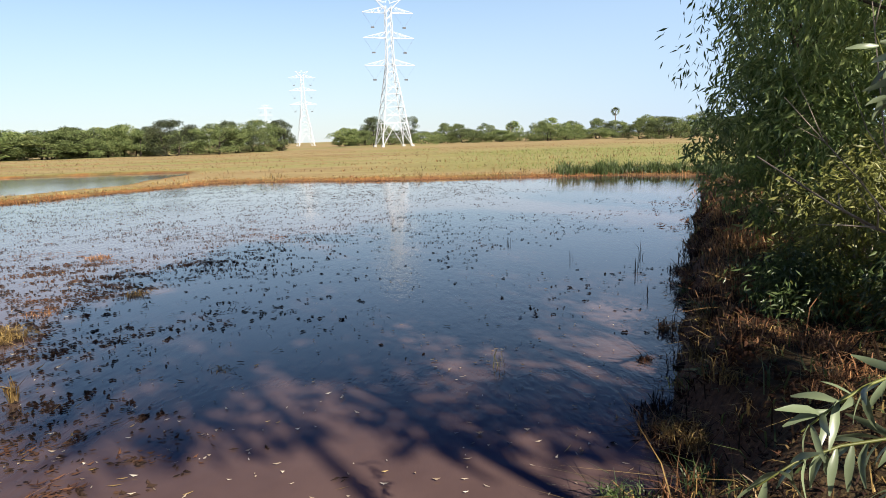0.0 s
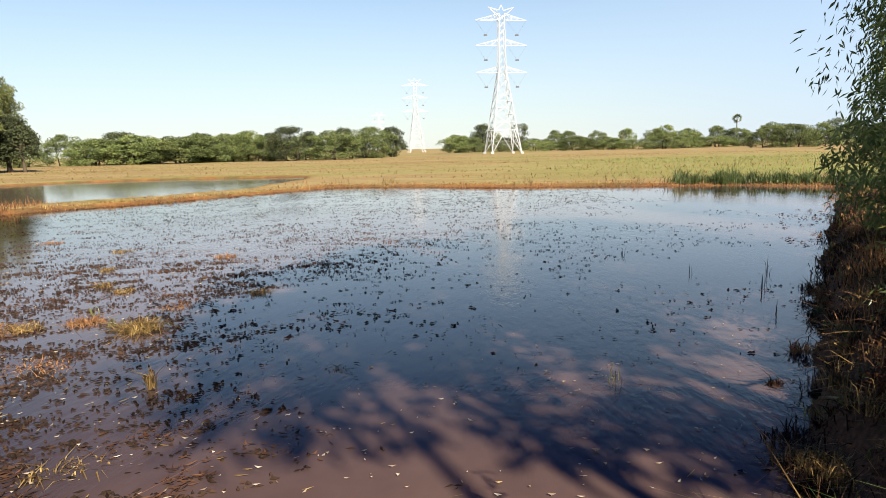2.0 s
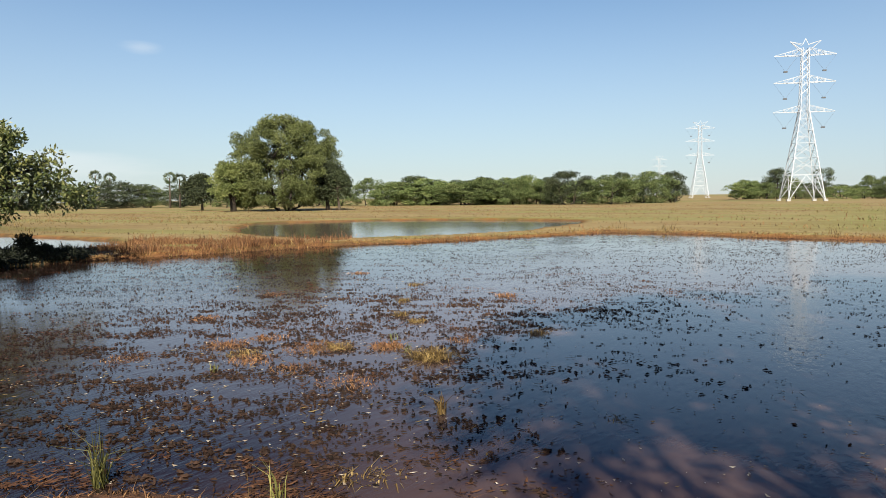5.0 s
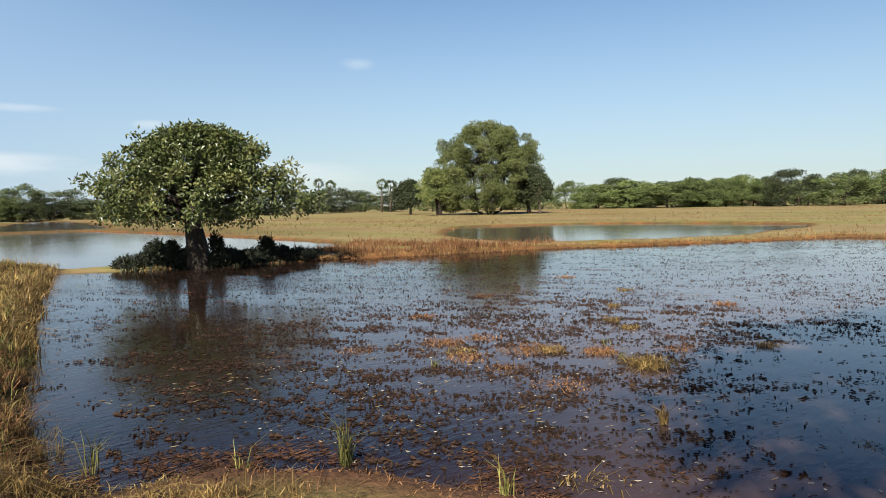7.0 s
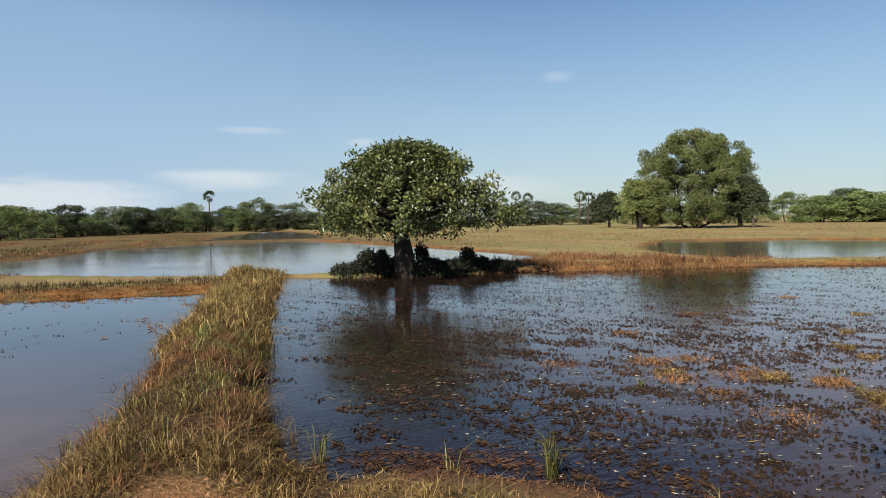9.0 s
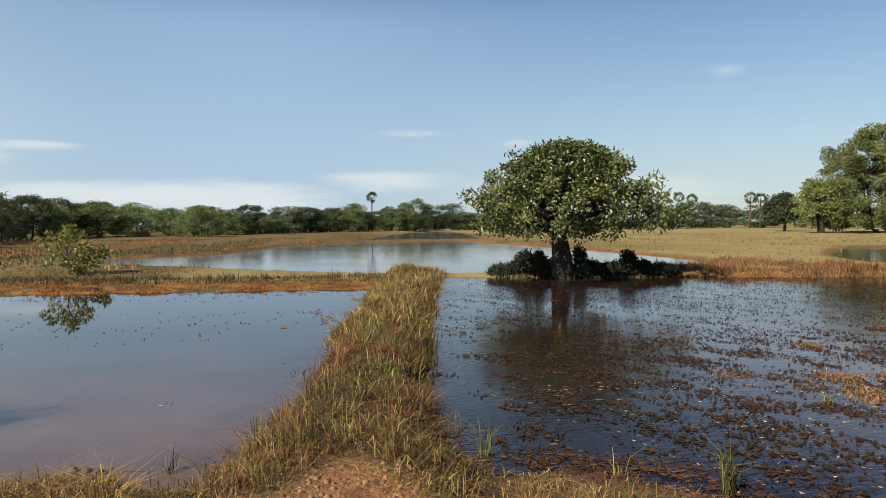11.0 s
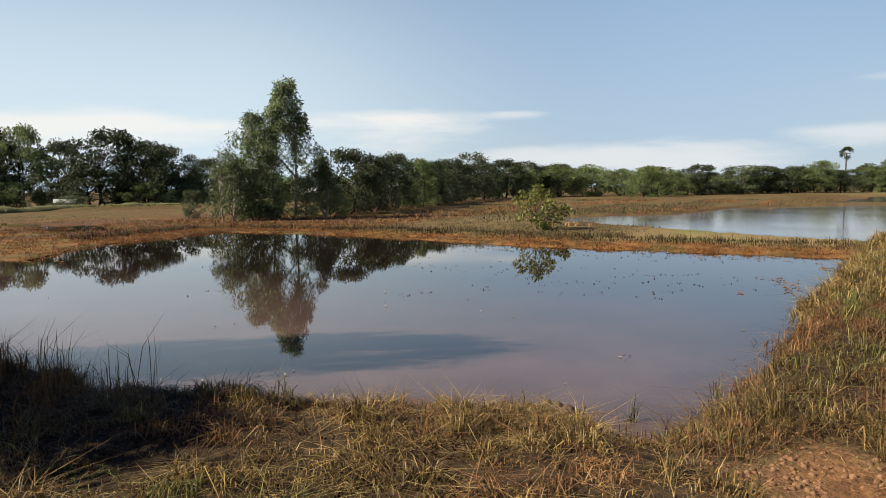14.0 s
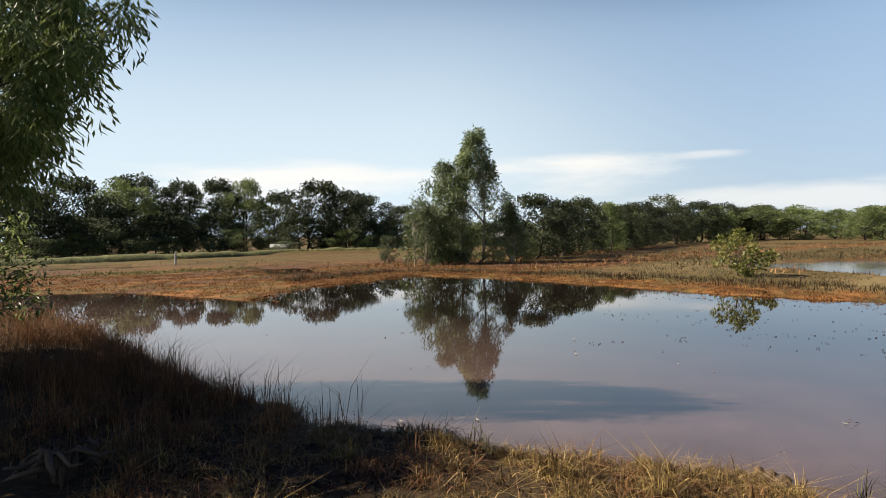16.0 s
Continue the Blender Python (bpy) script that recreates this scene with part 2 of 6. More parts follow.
PALE_BARK = solid_material("pale_peeling_bark", [(0.3, (0.133, 0.0962, 0.0666)), (0.55, (0.266, 0.222, 0.17)), (0.8, (0.385, 0.34, 0.281))], 5, 0.8, 0.5, 0.02, stretch=(0.74, 0.74, 0.222))
TWIG = solid_material("dry_grey_twig", [(0.3, (0.118, 0.0888, 0.0629)), (0.7, (0.281, 0.237, 0.185))], 9, 0.85)
STEEL = solid_material("galvanised_steel", [(0.3, (0.357, 0.374, 0.399)), (0.7, (0.451, 0.468, 0.493))], 1.5, 0.5, 0.1, 0.01, 0.15)
DARK_STEEL = solid_material("dark_fitting", [(0.3, (0.034, 0.034, 0.0382)), (0.7, (0.0765, 0.0765, 0.085))], 5, 0.5)
CONCRETE = solid_material("weathered_concrete", [(0.3, (0.255, 0.246, 0.23)), (0.7, (0.425, 0.408, 0.383))], 4, 0.9)
ROOF = solid_material("corrugated_grey_roof", [(0.3, (0.357, 0.357, 0.357)), (0.7, (0.527, 0.527, 0.535))], 2, 0.6, 0.3, 0.02)
PLASTER = solid_material("dusty_plaster", [(0.3, (0.306, 0.264, 0.221)), (0.7, (0.442, 0.399, 0.34))], 3, 0.9)
DARK_VOID = solid_material("unlit_opening", [(0.3, (0.017, 0.017, 0.017)), (0.7, (0.034, 0.0298, 0.0255))], 3, 0.9)
LEAF_CASHEW = leaf_material("leathery_green_leaves", (0.0259, 0.0385, 0.00962), (0.0629, 0.0814, 0.02), (0.185, 0.178, 0.0518), 0.4, 0.14, 0.45, 0.8)
LEAF_OLIVE = leaf_material("olive_green_leaves", (0.06, 0.08, 0.018), (0.155, 0.185, 0.045), (0.27, 0.29, 0.085), 0.6, 0.28, 0.6, 0.35)
LEAF_HEDGE = leaf_material("mixed_green_leaves", (0.038, 0.062, 0.016), (0.13, 0.178, 0.05), (0.27, 0.3, 0.1), 0.75, 0.28, 0.5, 5.0)
LEAF_DARK = leaf_material("dark_green_leaves", (0.0133, 0.0222, 0.0074), (0.0333, 0.0488, 0.0141), (0.0777, 0.0873, 0.0259), 0.75, 0.15, 0.5, 4.0)
LEAF_EUC = leaf_material("grey_green_leaves", (0.032, 0.052, 0.016), (0.115, 0.155, 0.052), (0.29, 0.34, 0.14), 0.5, 0.3, 0.4, 0.7)
LEAF_FAR_EUC = leaf_material("dull_grey_green_leaves", (0.037, 0.0555, 0.0222), (0.0888, 0.115, 0.0518), (0.163, 0.185, 0.0888), 0.75, 0.25, 0.4, 5.0)
LEAF_ACACIA = leaf_material("hanging_green_leaves", (0.055, 0.1, 0.022), (0.17, 0.225, 0.06), (0.4, 0.44, 0.145), 0.45, 0.46, 0.45, 0.8)
# near-black leaves: the shade below the spreading tree is in their colour
LEAF_SHADE = leaf_material("shade_darkened_leaves", (0.00444, 0.00814, 0.00296), (0.0111, 0.0163, 0.00518), (0.0296, 0.0355, 0.0118), 0.7, 0.08, 0.3, 0.8)
LEAF_HANG = leaf_material("dull_hanging_leaves", (0.037, 0.0666, 0.0163), (0.0814, 0.122, 0.0333), (0.178, 0.215, 0.0703), 0.42, 0.4, 0.4, 0.8)
LEAF_BRANCH = leaf_material("broad_pale_green_leaves", (0.0814, 0.111, 0.0555), (0.155, 0.192, 0.104), (0.281, 0.326, 0.207), 0.35, 0.3, 0.15)
LEAF_SHRUB = leaf_material("yellow_green_leaves", (0.0666, 0.0777, 0.0133), (0.163, 0.174, 0.0333), (0.311, 0.296, 0.0666), 0.5, 0.42)
PALM_LEAF = leaf_material("palm_fan_leaves", (0.0222, 0.037, 0.0133), (0.0592, 0.0814, 0.0296), (0.126, 0.141, 0.0592), 0.5, 0.15)
GRASS_STRAW = leaf_material("straw_coloured_grass", (0.024, 0.012, 0.004), (0.145, 0.086, 0.022), (0.43, 0.3, 0.095), 0.6, 0.1, 0.3, 3.5, 0.3)
GRASS_GREEN = leaf_material("yellowing_green_grass", (0.016, 0.019, 0.004), (0.105, 0.103, 0.021), (0.33, 0.3, 0.088), 0.6, 0.12, 0.3, 3.0, 0.3)
GRASS_OLIVE = leaf_material("olive_brown_grass", (0.0296, 0.0252, 0.00814), (0.074, 0.0577, 0.0185), (0.148, 0.107, 0.037), 0.6, 0.3, 0.45, 0.3)
GRASS_RED = leaf_material("russet_dry_grass", (0.045, 0.017, 0.006), (0.22, 0.096, 0.034), (0.38, 0.205, 0.08), 0.65, 0.18, 0.35, 0.55, 0.3)
MAT_RUST = leaf_material("orange_marsh_weed", (0.07, 0.03, 0.009), (0.24, 0.1, 0.028), (0.36, 0.19, 0.055), 0.7, 0.25, 0.5, 0.55, 0.2)
GRASS_FRESH = leaf_material("fresh_green_grass", (0.0888, 0.111, 0.0259), (0.141, 0.174, 0.0407), (0.207, 0.229, 0.0703), 0.5, 0.35, 0.3)
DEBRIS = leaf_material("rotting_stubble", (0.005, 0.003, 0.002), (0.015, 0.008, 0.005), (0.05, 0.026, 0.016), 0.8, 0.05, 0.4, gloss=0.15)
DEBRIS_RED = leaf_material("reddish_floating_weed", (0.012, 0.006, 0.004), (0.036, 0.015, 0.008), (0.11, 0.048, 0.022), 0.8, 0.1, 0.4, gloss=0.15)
FALLEN = leaf_material("fallen_dry_leaves", (0.163, 0.111, 0.0666), (0.311, 0.244, 0.17), (0.503, 0.444, 0.355), 0.5, 0.2, 0.1)
TURF = solid_material("olive_green_turf", [(0.3, (0.05, 0.055, 0.014)), (0.55, (0.12, 0.125, 0.034)), (0.8, (0.2, 0.17, 0.06))], 2.5, 0.9, 0.8, 0.08)
CRUMB = solid_material("dry_reddish_earth", [(0.3, (0.1, 0.045, 0.02)), (0.55, (0.21, 0.105, 0.05)), (0.8, (0.32, 0.19, 0.1))], 14, 0.9, 0.7, 0.02)
CLOD = solid_material("dark_wet_earth", [(0.3, (0.037, 0.0222, 0.0133)), (0.55, (0.0814, 0.0481, 0.0296)), (0.8, (0.148, 0.0925, 0.0592))], 12, 0.8, 0.7, 0.02)


# ---------------------------------------------------------------- mesh helpers
def mesh_of(name, verts, faces, mat, smooth=False):
    """A mesh from an array of points and an array of triangles or quads."""
    verts, faces = np.asarray(verts, np.float32), np.asarray(faces, np.int32)
    me, k = bpy.data.meshes.new(name), faces.shape[1]
    me.vertices.add(len(verts))
    me.vertices.foreach_set("co", verts.ravel())
    me.loops.add(faces.size)
    me.loops.foreach_set("vertex_index", faces.ravel())
    me.polygons.add(len(faces))
    me.polygons.foreach_set("loop_start", np.arange(0, faces.size, k, dtype=np.int32))
    me.polygons.foreach_set("use_smooth", np.full(len(faces), smooth))
    me.materials.append(mat)
    me.update(calc_edges=True)
    return me


def thing(name, x, y, z, label, category, group="", turn=0.0):
    ob = new(name)
    ob.empty_display_size = 0.2
    ob.matrix_basis = pose(x, y, z, 0, 0, turn)
    return tagged(ob, label, category, group)


def part(name, me, parent, label=""):
    ob = new(name, me)
    ob.parent = parent
    return tagged(ob, label)


def join(pieces):
    """Arrays of points and faces put together."""
    vs, fs, n = [], [], 0
    for v, f in pieces:
        vs.append(np.asarray(v, float)), fs.append(np.asarray(f, int) + n)
        n += len(v)
    return np.concatenate(vs), np.concatenate(fs)


def tube(points, radii, sides=7):
    """A tapered limb along points, closed at its end."""
    points = np.asarray(points, float)
    vs, fs = [], []
    for i, p in enumerate(points):
        d = Vector(points[min(i + 1, len(points) - 1)] - points[max(i - 1, 0)]).normalized()
        a = d.orthogonal().normalized()
        b = d.cross(a)
        for k in range(sides):
            q = 2 * math.pi * k / sides
            vs.append(Vector(p) + (a * math.cos(q) + b * math.sin(q)) * radii[i])
    for i in range(len(points) - 1):
        for k in range(sides):
            j = (k + 1) % sides
            fs.append((i * sides + k, i * sides + j, (i + 1) * sides + j, (i + 1) * sides + k))
    top = (len(points) - 1) * sides
    for base, flip in ((0, True), (top, False)):
        for k in range(1, sides - 2, 2):
            q = (base, base + k, base + k + 1, base + k + 2)
            fs.append(q[::-1] if flip else q)
    return np.array([tuple(v) for v in vs]), np.array(fs)


def strut(a, b, w):
    """A square bar from a to b."""
    return tube([a, b], [w * 0.7, w * 0.7], 4)


def box(cx, cy, cz, sx, sy, sz):
    v = np.array([(x, y, z) for z in (-1, 1) for y in (-1, 1) for x in (-1, 1)], float) * (sx / 2, sy / 2, sz / 2) + (cx, cy, cz)
    return v, np.array([(0, 2, 3, 1), (4, 5, 7, 6), (0, 1, 5, 4), (2, 6, 7, 3), (0, 4, 6, 2), (1, 3, 7, 5)])


def unit(v):
    return v / np.maximum(np.linalg.norm(v, axis=-1, keepdims=True), 1e-9)


def leaf_array(rng, at, length, width, droop=0.0, flat=0.0, out=None):
    """Folded, pointed leaves, one at each point: four corners and two triangles each."""
    n = len(at)
    d = unit(rng.normal(size=(n, 3)))
    if out is not None:
        d = unit(d + out)
    d = unit(d * (1 - abs(droop)) + np.array((0, 0, -1.0)) * droop) if droop else d
    if flat:
        d[:, 2] *= 1 - flat
        d = unit(d)
    side = unit(np.cross(d, rng.normal(size=(n, 3)) + (np.array((0, 0, 3.0)) * flat if flat else 0)))
    nor = np.cross(side, d)
    ln = (length * rng.uniform(0.65, 1.25, n))[:, None]
    w = (width * rng.uniform(0.7, 1.2, n))[:, None]
    mid = at + d * ln * 0.45 + nor * w * 0.25
    v = np.stack([at, mid - side * w * 0.5, at + d * ln, mid + side * w * 0.5], 1).reshape(-1, 3)
    i = np.arange(n)[:, None] * 4
    f = np.concatenate([i + np.array([[0, 1, 2]]), i + np.array([[0, 2, 3]])])
    return v, f


def blade_array(rng, at, height, width, lean=0.35, bend=0.5):
    """Grass blades that taper and bend over: five corners and three triangles each."""
    n = len(at)
    a, q = rng.uniform(0, 2 * math.pi, n), rng.uniform(0, 2 * math.pi, n)
    h = (np.broadcast_to(height, n) * rng.uniform(0.45, 1.2, n))[:, None]
    out = np.stack([np.cos(a), np.sin(a), np.zeros(n)], 1) * (rng.uniform(0, 1, n) ** 1.5 * lean)[:, None] * h
    sd = np.stack([np.cos(q), np.sin(q), np.zeros(n)], 1) * width * 0.5
    up = np.array((0, 0, 1.0)) * h
    mid = at + up * 0.55 + out * 0.4
    tip = at + up * (1 - bend * rng.uniform(0, 0.6, n)[:, None] * lean) + out * (1 + bend)
    v = np.stack([at - sd, at + sd, mid + sd * 0.8, mid - sd * 0.8, tip], 1).reshape(-1, 3)
    i = np.arange(n)[:, None] * 5
    f = np.concatenate([i + np.array([[0, 1, 2]]), i + np.array([[0, 2, 3]]), i + np.array([[3, 2, 4]])])
    return v, f


def vnoise(x, y, scale, seed=0):
    """Smooth value noise from 0 to 1."""
    x, y = np.asarray(x, float) / scale, np.asarray(y, float) / scale
    ix, iy = np.floor(x).astype(np.int64), np.floor(y).astype(np.int64)
    fx, fy = x - ix, y - iy
    fx, fy = fx * fx * (3 - 2 * fx), fy * fy * (3 - 2 * fy)

    def h(a, b):
        k = (a * 374761393 + b * 668265263 + seed * 1442695041) & 0xFFFFFFFF
        k = ((k ^ (k >> 13)) * 1274126177) & 0xFFFFFFFF
        return ((k ^ (k >> 16)) & 0xFFFF) / 65535.0
    return (h(ix, iy) * (1 - fx) + h(ix + 1, iy) * fx) * (1 - fy) + (h(ix, iy + 1) * (1 - fx) + h(ix + 1, iy + 1) * fx) * fy


def smooth(a, b, v):
    t = np.clip((v - a) / (b - a), 0, 1)
    return t * t * (3 - 2 * t)


def signed(px, py, poly):
    """Distance to a closed outline, negative inside it."""
    poly = np.asarray(poly, float)
    best, inside = np.full(px.shape, 1e9), np.zeros(px.shape, bool)
    for (ax, ay), (bx, by) in zip(poly, np.roll(poly, -1, 0)):
        ex, ey = bx - ax, by - ay
        t = np.clip(((px - ax) * ex + (py - ay) * ey) / (ex * ex + ey * ey), 0, 1)
        best = np.minimum(best, (px - ax - t * ex) ** 2 + (py - ay - t * ey) ** 2)
        cross = ((ay > py) != (by > py)) & (px < ex * (py - ay) / (ey if ey else 1e-9) + ax)
        inside ^= cross
    return np.where(inside, -1, 1) * np.sqrt(best)


def along(px, py, line):
    """Distance to an open line."""
    best = np.full(np.shape(px), 1e9)
    for (ax, ay), (bx, by) in zip(line, line[1:]):
        ex, ey = bx - ax, by - ay
        t = np.clip(((px - ax) * ex + (py - ay) * ey) / (ex * ex + ey * ey), 0, 1)
        best = np.minimum(best, np.hypot(px - ax - t * ex, py - ay - t * ey))
    return best


# ---------------------------------------------------------------- the lie of the land (water stands at z = 0)
POND_A = [(-6.1, 0.95), (-10, 1.55), (-15.7, 2.85), (-20, 3.9), (-28.2, 6.0), (-26.6, 8.4), (-25.4, 12), (-24.6, 15.5), (-23, 19.5), (-21.2, 25), (-18, 30), (-15.3, 35),
          (-12.8, 40), (-8.2, 39.4), (-2.5, 37.2), (1.25, 37), (5.5, 36), (9.6, 35.4), (12.9, 33.3), (11.6, 30.4), (7, 18.5), (4.1, 11), (2.95, 7.9), (2.4, 6.3),
          (1.85, 5.1), (1.55, 3.9), (0.3, 3.2), (-1.5, 3.4), (-2.6, 3.8), (-3.5, 3.75), (-4.2, 3.4), (-5.0, 2.95), (-5.8, 2.2)]
POND_B = [(-6.9, -0.75), (-10, -0.1), (-15, 0.95), (-22.5, 2.7), (-23.6, 2.4), (-24.5, -3), (-25.3, -8), (-27, -13), (-29, -19), (-29.5, -25), (-20, -23.5), (-15.3, -20.5),
          (-15.2, -29), (-11.6, -33), (-8.6, -29), (-7.6, -18), (-6.8, -13.4), (-5.7, -9.8), (-5.0, -7.1), (-4.85, -5.5), (-5.05, -4.1), (-5.5, -3.1), (-6.2, -2.45), (-7.0, -2.2), (-6.2, -1.9), (-5.8, -1.4)]
POND_C = [(-50, -12.5), (-44, -11), (-38.5, -5.5), (-34, -0.8), (-31.5, 2.2), (-30, 4.5), (-30.2, 6.9), (-29.2, 9.6), (-29.6, 14), (-30, 20.5), (-37, 23.5), (-50, 24), (-70, 24), (-87, 23), (-86, 12), (-75, 0.5), (-58, -4.3), (-54, -8.5)]
POND_D = [(-40, 36.5), (-33, 30.6), (-29, 28.6), (-24.8, 29), (-20.6, 34), (-18.4, 39.5), (-18.6, 50), (-21, 57.5), (-30, 58), (-36, 57.2), (-41, 54.6), (-44.4, 50.2), (-47, 45)]
POND_E = [(-12, -64), (-24, -61), (-31.5, -55), (-29, -51.5), (-22, -54.5), (-10, -58)]
POND_G = [(-93, 10.5), (-120, 17.5), (-150, 26.5), (-185, 37.5), (-186, 45), (-150, 41), (-118, 34), (-92, 27.5)]
POND_F = [(-34, -39), (-29, -32.6), (-27, -33.6), (-31, -40)]
BUND = [(-8, -82), (-31, -77), (-40, -75), (-62, -64), (-95, -50)]
BANK = [(9, 22), (4.8, 9), (3, 3), (0.5, 0), (-2.5, -1.5), (-3.2, -5), (-3.8, -10), (-5, -20), (-6, -34)]
DIKE = [(-5, -0.1), (-10, 0.6), (-23, 3.8), (-29.2, 5.4)]
STRIP = [(-26, 26), (-22, 29), (-19, 34), (-16.5, 39)]           # low bank between the two northern waters
BARE = (-4.75, -0.15)


def lie(x, y):
    """Ground height and what grows there, for arrays of places."""
    x, y = np.asarray(x, float), np.asarray(y, float)
    da, db, dc, dd = [signed(x, y, p) for p in (POND_A, POND_B, POND_C, POND_D)]
    d = np.minimum(np.minimum(da, db), np.minimum(dc, dd))
    d = np.minimum(d, np.minimum(signed(x, y, POND_E), np.minimum(signed(x, y, POND_F), signed(x, y, POND_G))))
    bund = along(x, y, BUND)
    d = d + (vnoise(x, y, 0.9, 3) - 0.5) * 0.35 * (np.abs(d) < 3) + (vnoise(x, y, 0.3, 4) - 0.5) * 0.12 * (np.abs(d) < 2)
    field = 0.15 + 0.06 * (vnoise(x, y, 9, 1) - 0.5) + 0.05 * (vnoise(x, y, 1.6, 2) - 0.5)
    bank = smooth(4.5, 1.2, along(x, y, BANK))
    top = field + 0.47 * bank
    dike = smooth(1.4, 0.3, along(x, y, DIKE))
    top = np.maximum(top, field + 0.27 * dike)
    top = top + 0.35 * smooth(3.0, 1.0, bund)
    thin = smooth(3.2, 1.2, np.hypot(x + 28.8, y - 7.6))
    thin = np.maximum(thin, 0.8 * smooth(3.5, 1.5, along(x, y, STRIP)))
    top = top * (1 - thin) + 0.07 * thin
    marsh = smooth(4.0, 2.2, db) * smooth(-21, -24, x + 0.25 * np.minimum(y, 0)) * smooth(6.5, 2, y)
    marsh = np.maximum(marsh, smooth(26, 18, db) * smooth(-17, -21, y) * smooth(-8.5, -11, x) * smooth(-60, -45, y))
    top = top * (1 - marsh) + (0.03 + 0.05 * vnoise(x, y, 1.2, 8)) * marsh
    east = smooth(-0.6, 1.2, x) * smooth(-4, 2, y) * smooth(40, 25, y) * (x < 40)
    gentle = smooth(0.6, 1.6, y) * smooth(2.2, 0.8, x) * smooth(-8, -6, x) * smooth(8, 5, y)
    h = -0.4 + (top + 0.4) * smooth(-0.55, 0.5, d)
    h = h * (1 - gentle) + np.minimum(h, 0.035 + 0.3 * np.maximum(d, 0)) * gentle
    h = h + 0.05 * (vnoise(x, y, 0.35, 5) - 0.5) * smooth(0, 0.6, d) * smooth(60, 30, np.hypot(x, y))
    far = np.hypot(x, y)
    green = smooth(38, 46, y) * smooth(150, 70, y) * smooth(-14, 0, x - 0.05 * y) * (0.3 + 0.5 * vnoise(x * 0.4, y, 9, 6))
    green = np.maximum(green, smooth(-38, -48, y) * smooth(-100, -80, y) * smooth(0.4, 0.62, vnoise(x * 0.1, y, 4, 9)) * 0.55)
    olive = np.maximum(0, 0.9 * smooth(-3, -7, y + 0.12 * (x + 26)) * smooth(-23, -27, x + 0.4 * np.minimum(y + 14, 0)) * (0.55 + 0.45 * vnoise(x * 0.2, y, 3, 16)))
    olive = np.maximum(olive, 0.85 * smooth(-22, -30, y) * smooth(-140, -110, x))
    green = np.maximum(green, 0.45 * smooth(0.5, 0.7, vnoise(x * 0.12 + y * 0.04, y, 5.0, 11)) * smooth(20, 30, y) * (x < 0))
    green = np.maximum(green, 0.5 * smooth(0.5, 0.75, vnoise(x, y, 2.2, 10)) * (far < 40))
    green = np.maximum(green, 0.9 * smooth(3.2, 1.8, bund + 1.2 * (vnoise(x, y, 3, 18) - 0.5)))
    olive = olive * smooth(1.8, 3.0, bund)
    olive = np.maximum(olive, 0.97 * smooth(-36, -60, x) * smooth(45, 15, y) * (0.75 + 0.25 * vnoise(x * 0.15, y, 4, 21)))
    edge = smooth(1.3, 0.2, d) * (far > 14) * (y > 14)
    rust = np.maximum(np.clip(marsh, 0, 1) * 0.95, edge * 0.9)
    mud = smooth(0.45, 0.0, d) * (1 - 0.7 * marsh)
    mud = np.maximum(mud, gentle * smooth(1.2, 0.5, d))
    mud = np.maximum(mud, np.clip(marsh, 0, 1) * smooth(0.6, 0.72, vnoise(x * 0.35, y, 2.4, 15)) * 0.9 * (y < -18))
    mud = np.maximum(mud, 0.6 * smooth(0.62, 0.74, vnoise(x * 0.12, y, 3.2, 17)) * smooth(-24, -30, y) * (x > -110) * (x < 20))
    mud = np.maximum(mud, 0.9 * smooth(3.0, 4.0, bund) * smooth(7.5, 5.0, bund + 3 * (vnoise(x * 0.3, y * 0.3, 3, 19) - 0.5)))
    soil = smooth(0.9, 0.4, np.hypot(x - BARE[0], y - BARE[1]) + 0.7 * (vnoise(x, y, 0.5, 12) - 0.5))
    # beneath the sward and the eastern trees this zone also paints their shade
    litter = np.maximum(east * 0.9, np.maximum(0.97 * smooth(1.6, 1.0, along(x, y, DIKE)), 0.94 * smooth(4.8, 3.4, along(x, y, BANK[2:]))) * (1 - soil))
    return h, dict(green=np.clip(green, 0, 1), rust=np.clip(rust, 0, 1), olive=np.clip(olive, 0, 1), mud=np.clip(mud, 0, 1), soil=soil, litter=litter), d, (da, db, dc, dd)


def lines(*steps):
    """Grid lines: (from, to, spacing) stretches one after another."""
    got = []
    for a, b, s in steps:
        got.extend(np.arange(a, b, s))
    return np.array(got)


def build_ground():
    gx = np.concatenate([-np.geomspace(4000, 110, 22), lines((-100, -50, 2.0), (-50, -30, 0.7), (-30, -11, 0.4), (-11, 6, 0.22), (6, 16, 0.5), (16, 60, 3)), np.geomspace(62, 4000, 22)])
    gy = np.concatenate([-np.geomspace(4000, 105, 22), lines((-100, -36, 2.0), (-36, -22, 0.7), (-22, -9, 0.35), (-9, 9, 0.22), (9, 44, 0.45), (44, 62, 0.8), (62, 110, 3)), np.geomspace(114, 4000, 22)])
    X, Y = np.meshgrid(gx, gy)
    h, zones, _, _ = lie(X.ravel(), Y.ravel())
    nx, ny = len(gx), len(gy)
    i = (np.arange(ny - 1)[:, None] * nx + np.arange(nx - 1)[None]).ravel()
    me = mesh_of("ground", np.stack([X.ravel(), Y.ravel(), h], 1), np.stack([i, i + 1, i + nx + 1, i + nx], 1), GROUND, True)
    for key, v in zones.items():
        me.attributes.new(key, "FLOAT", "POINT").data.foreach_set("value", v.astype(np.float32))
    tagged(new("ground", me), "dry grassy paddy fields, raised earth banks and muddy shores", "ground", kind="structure")


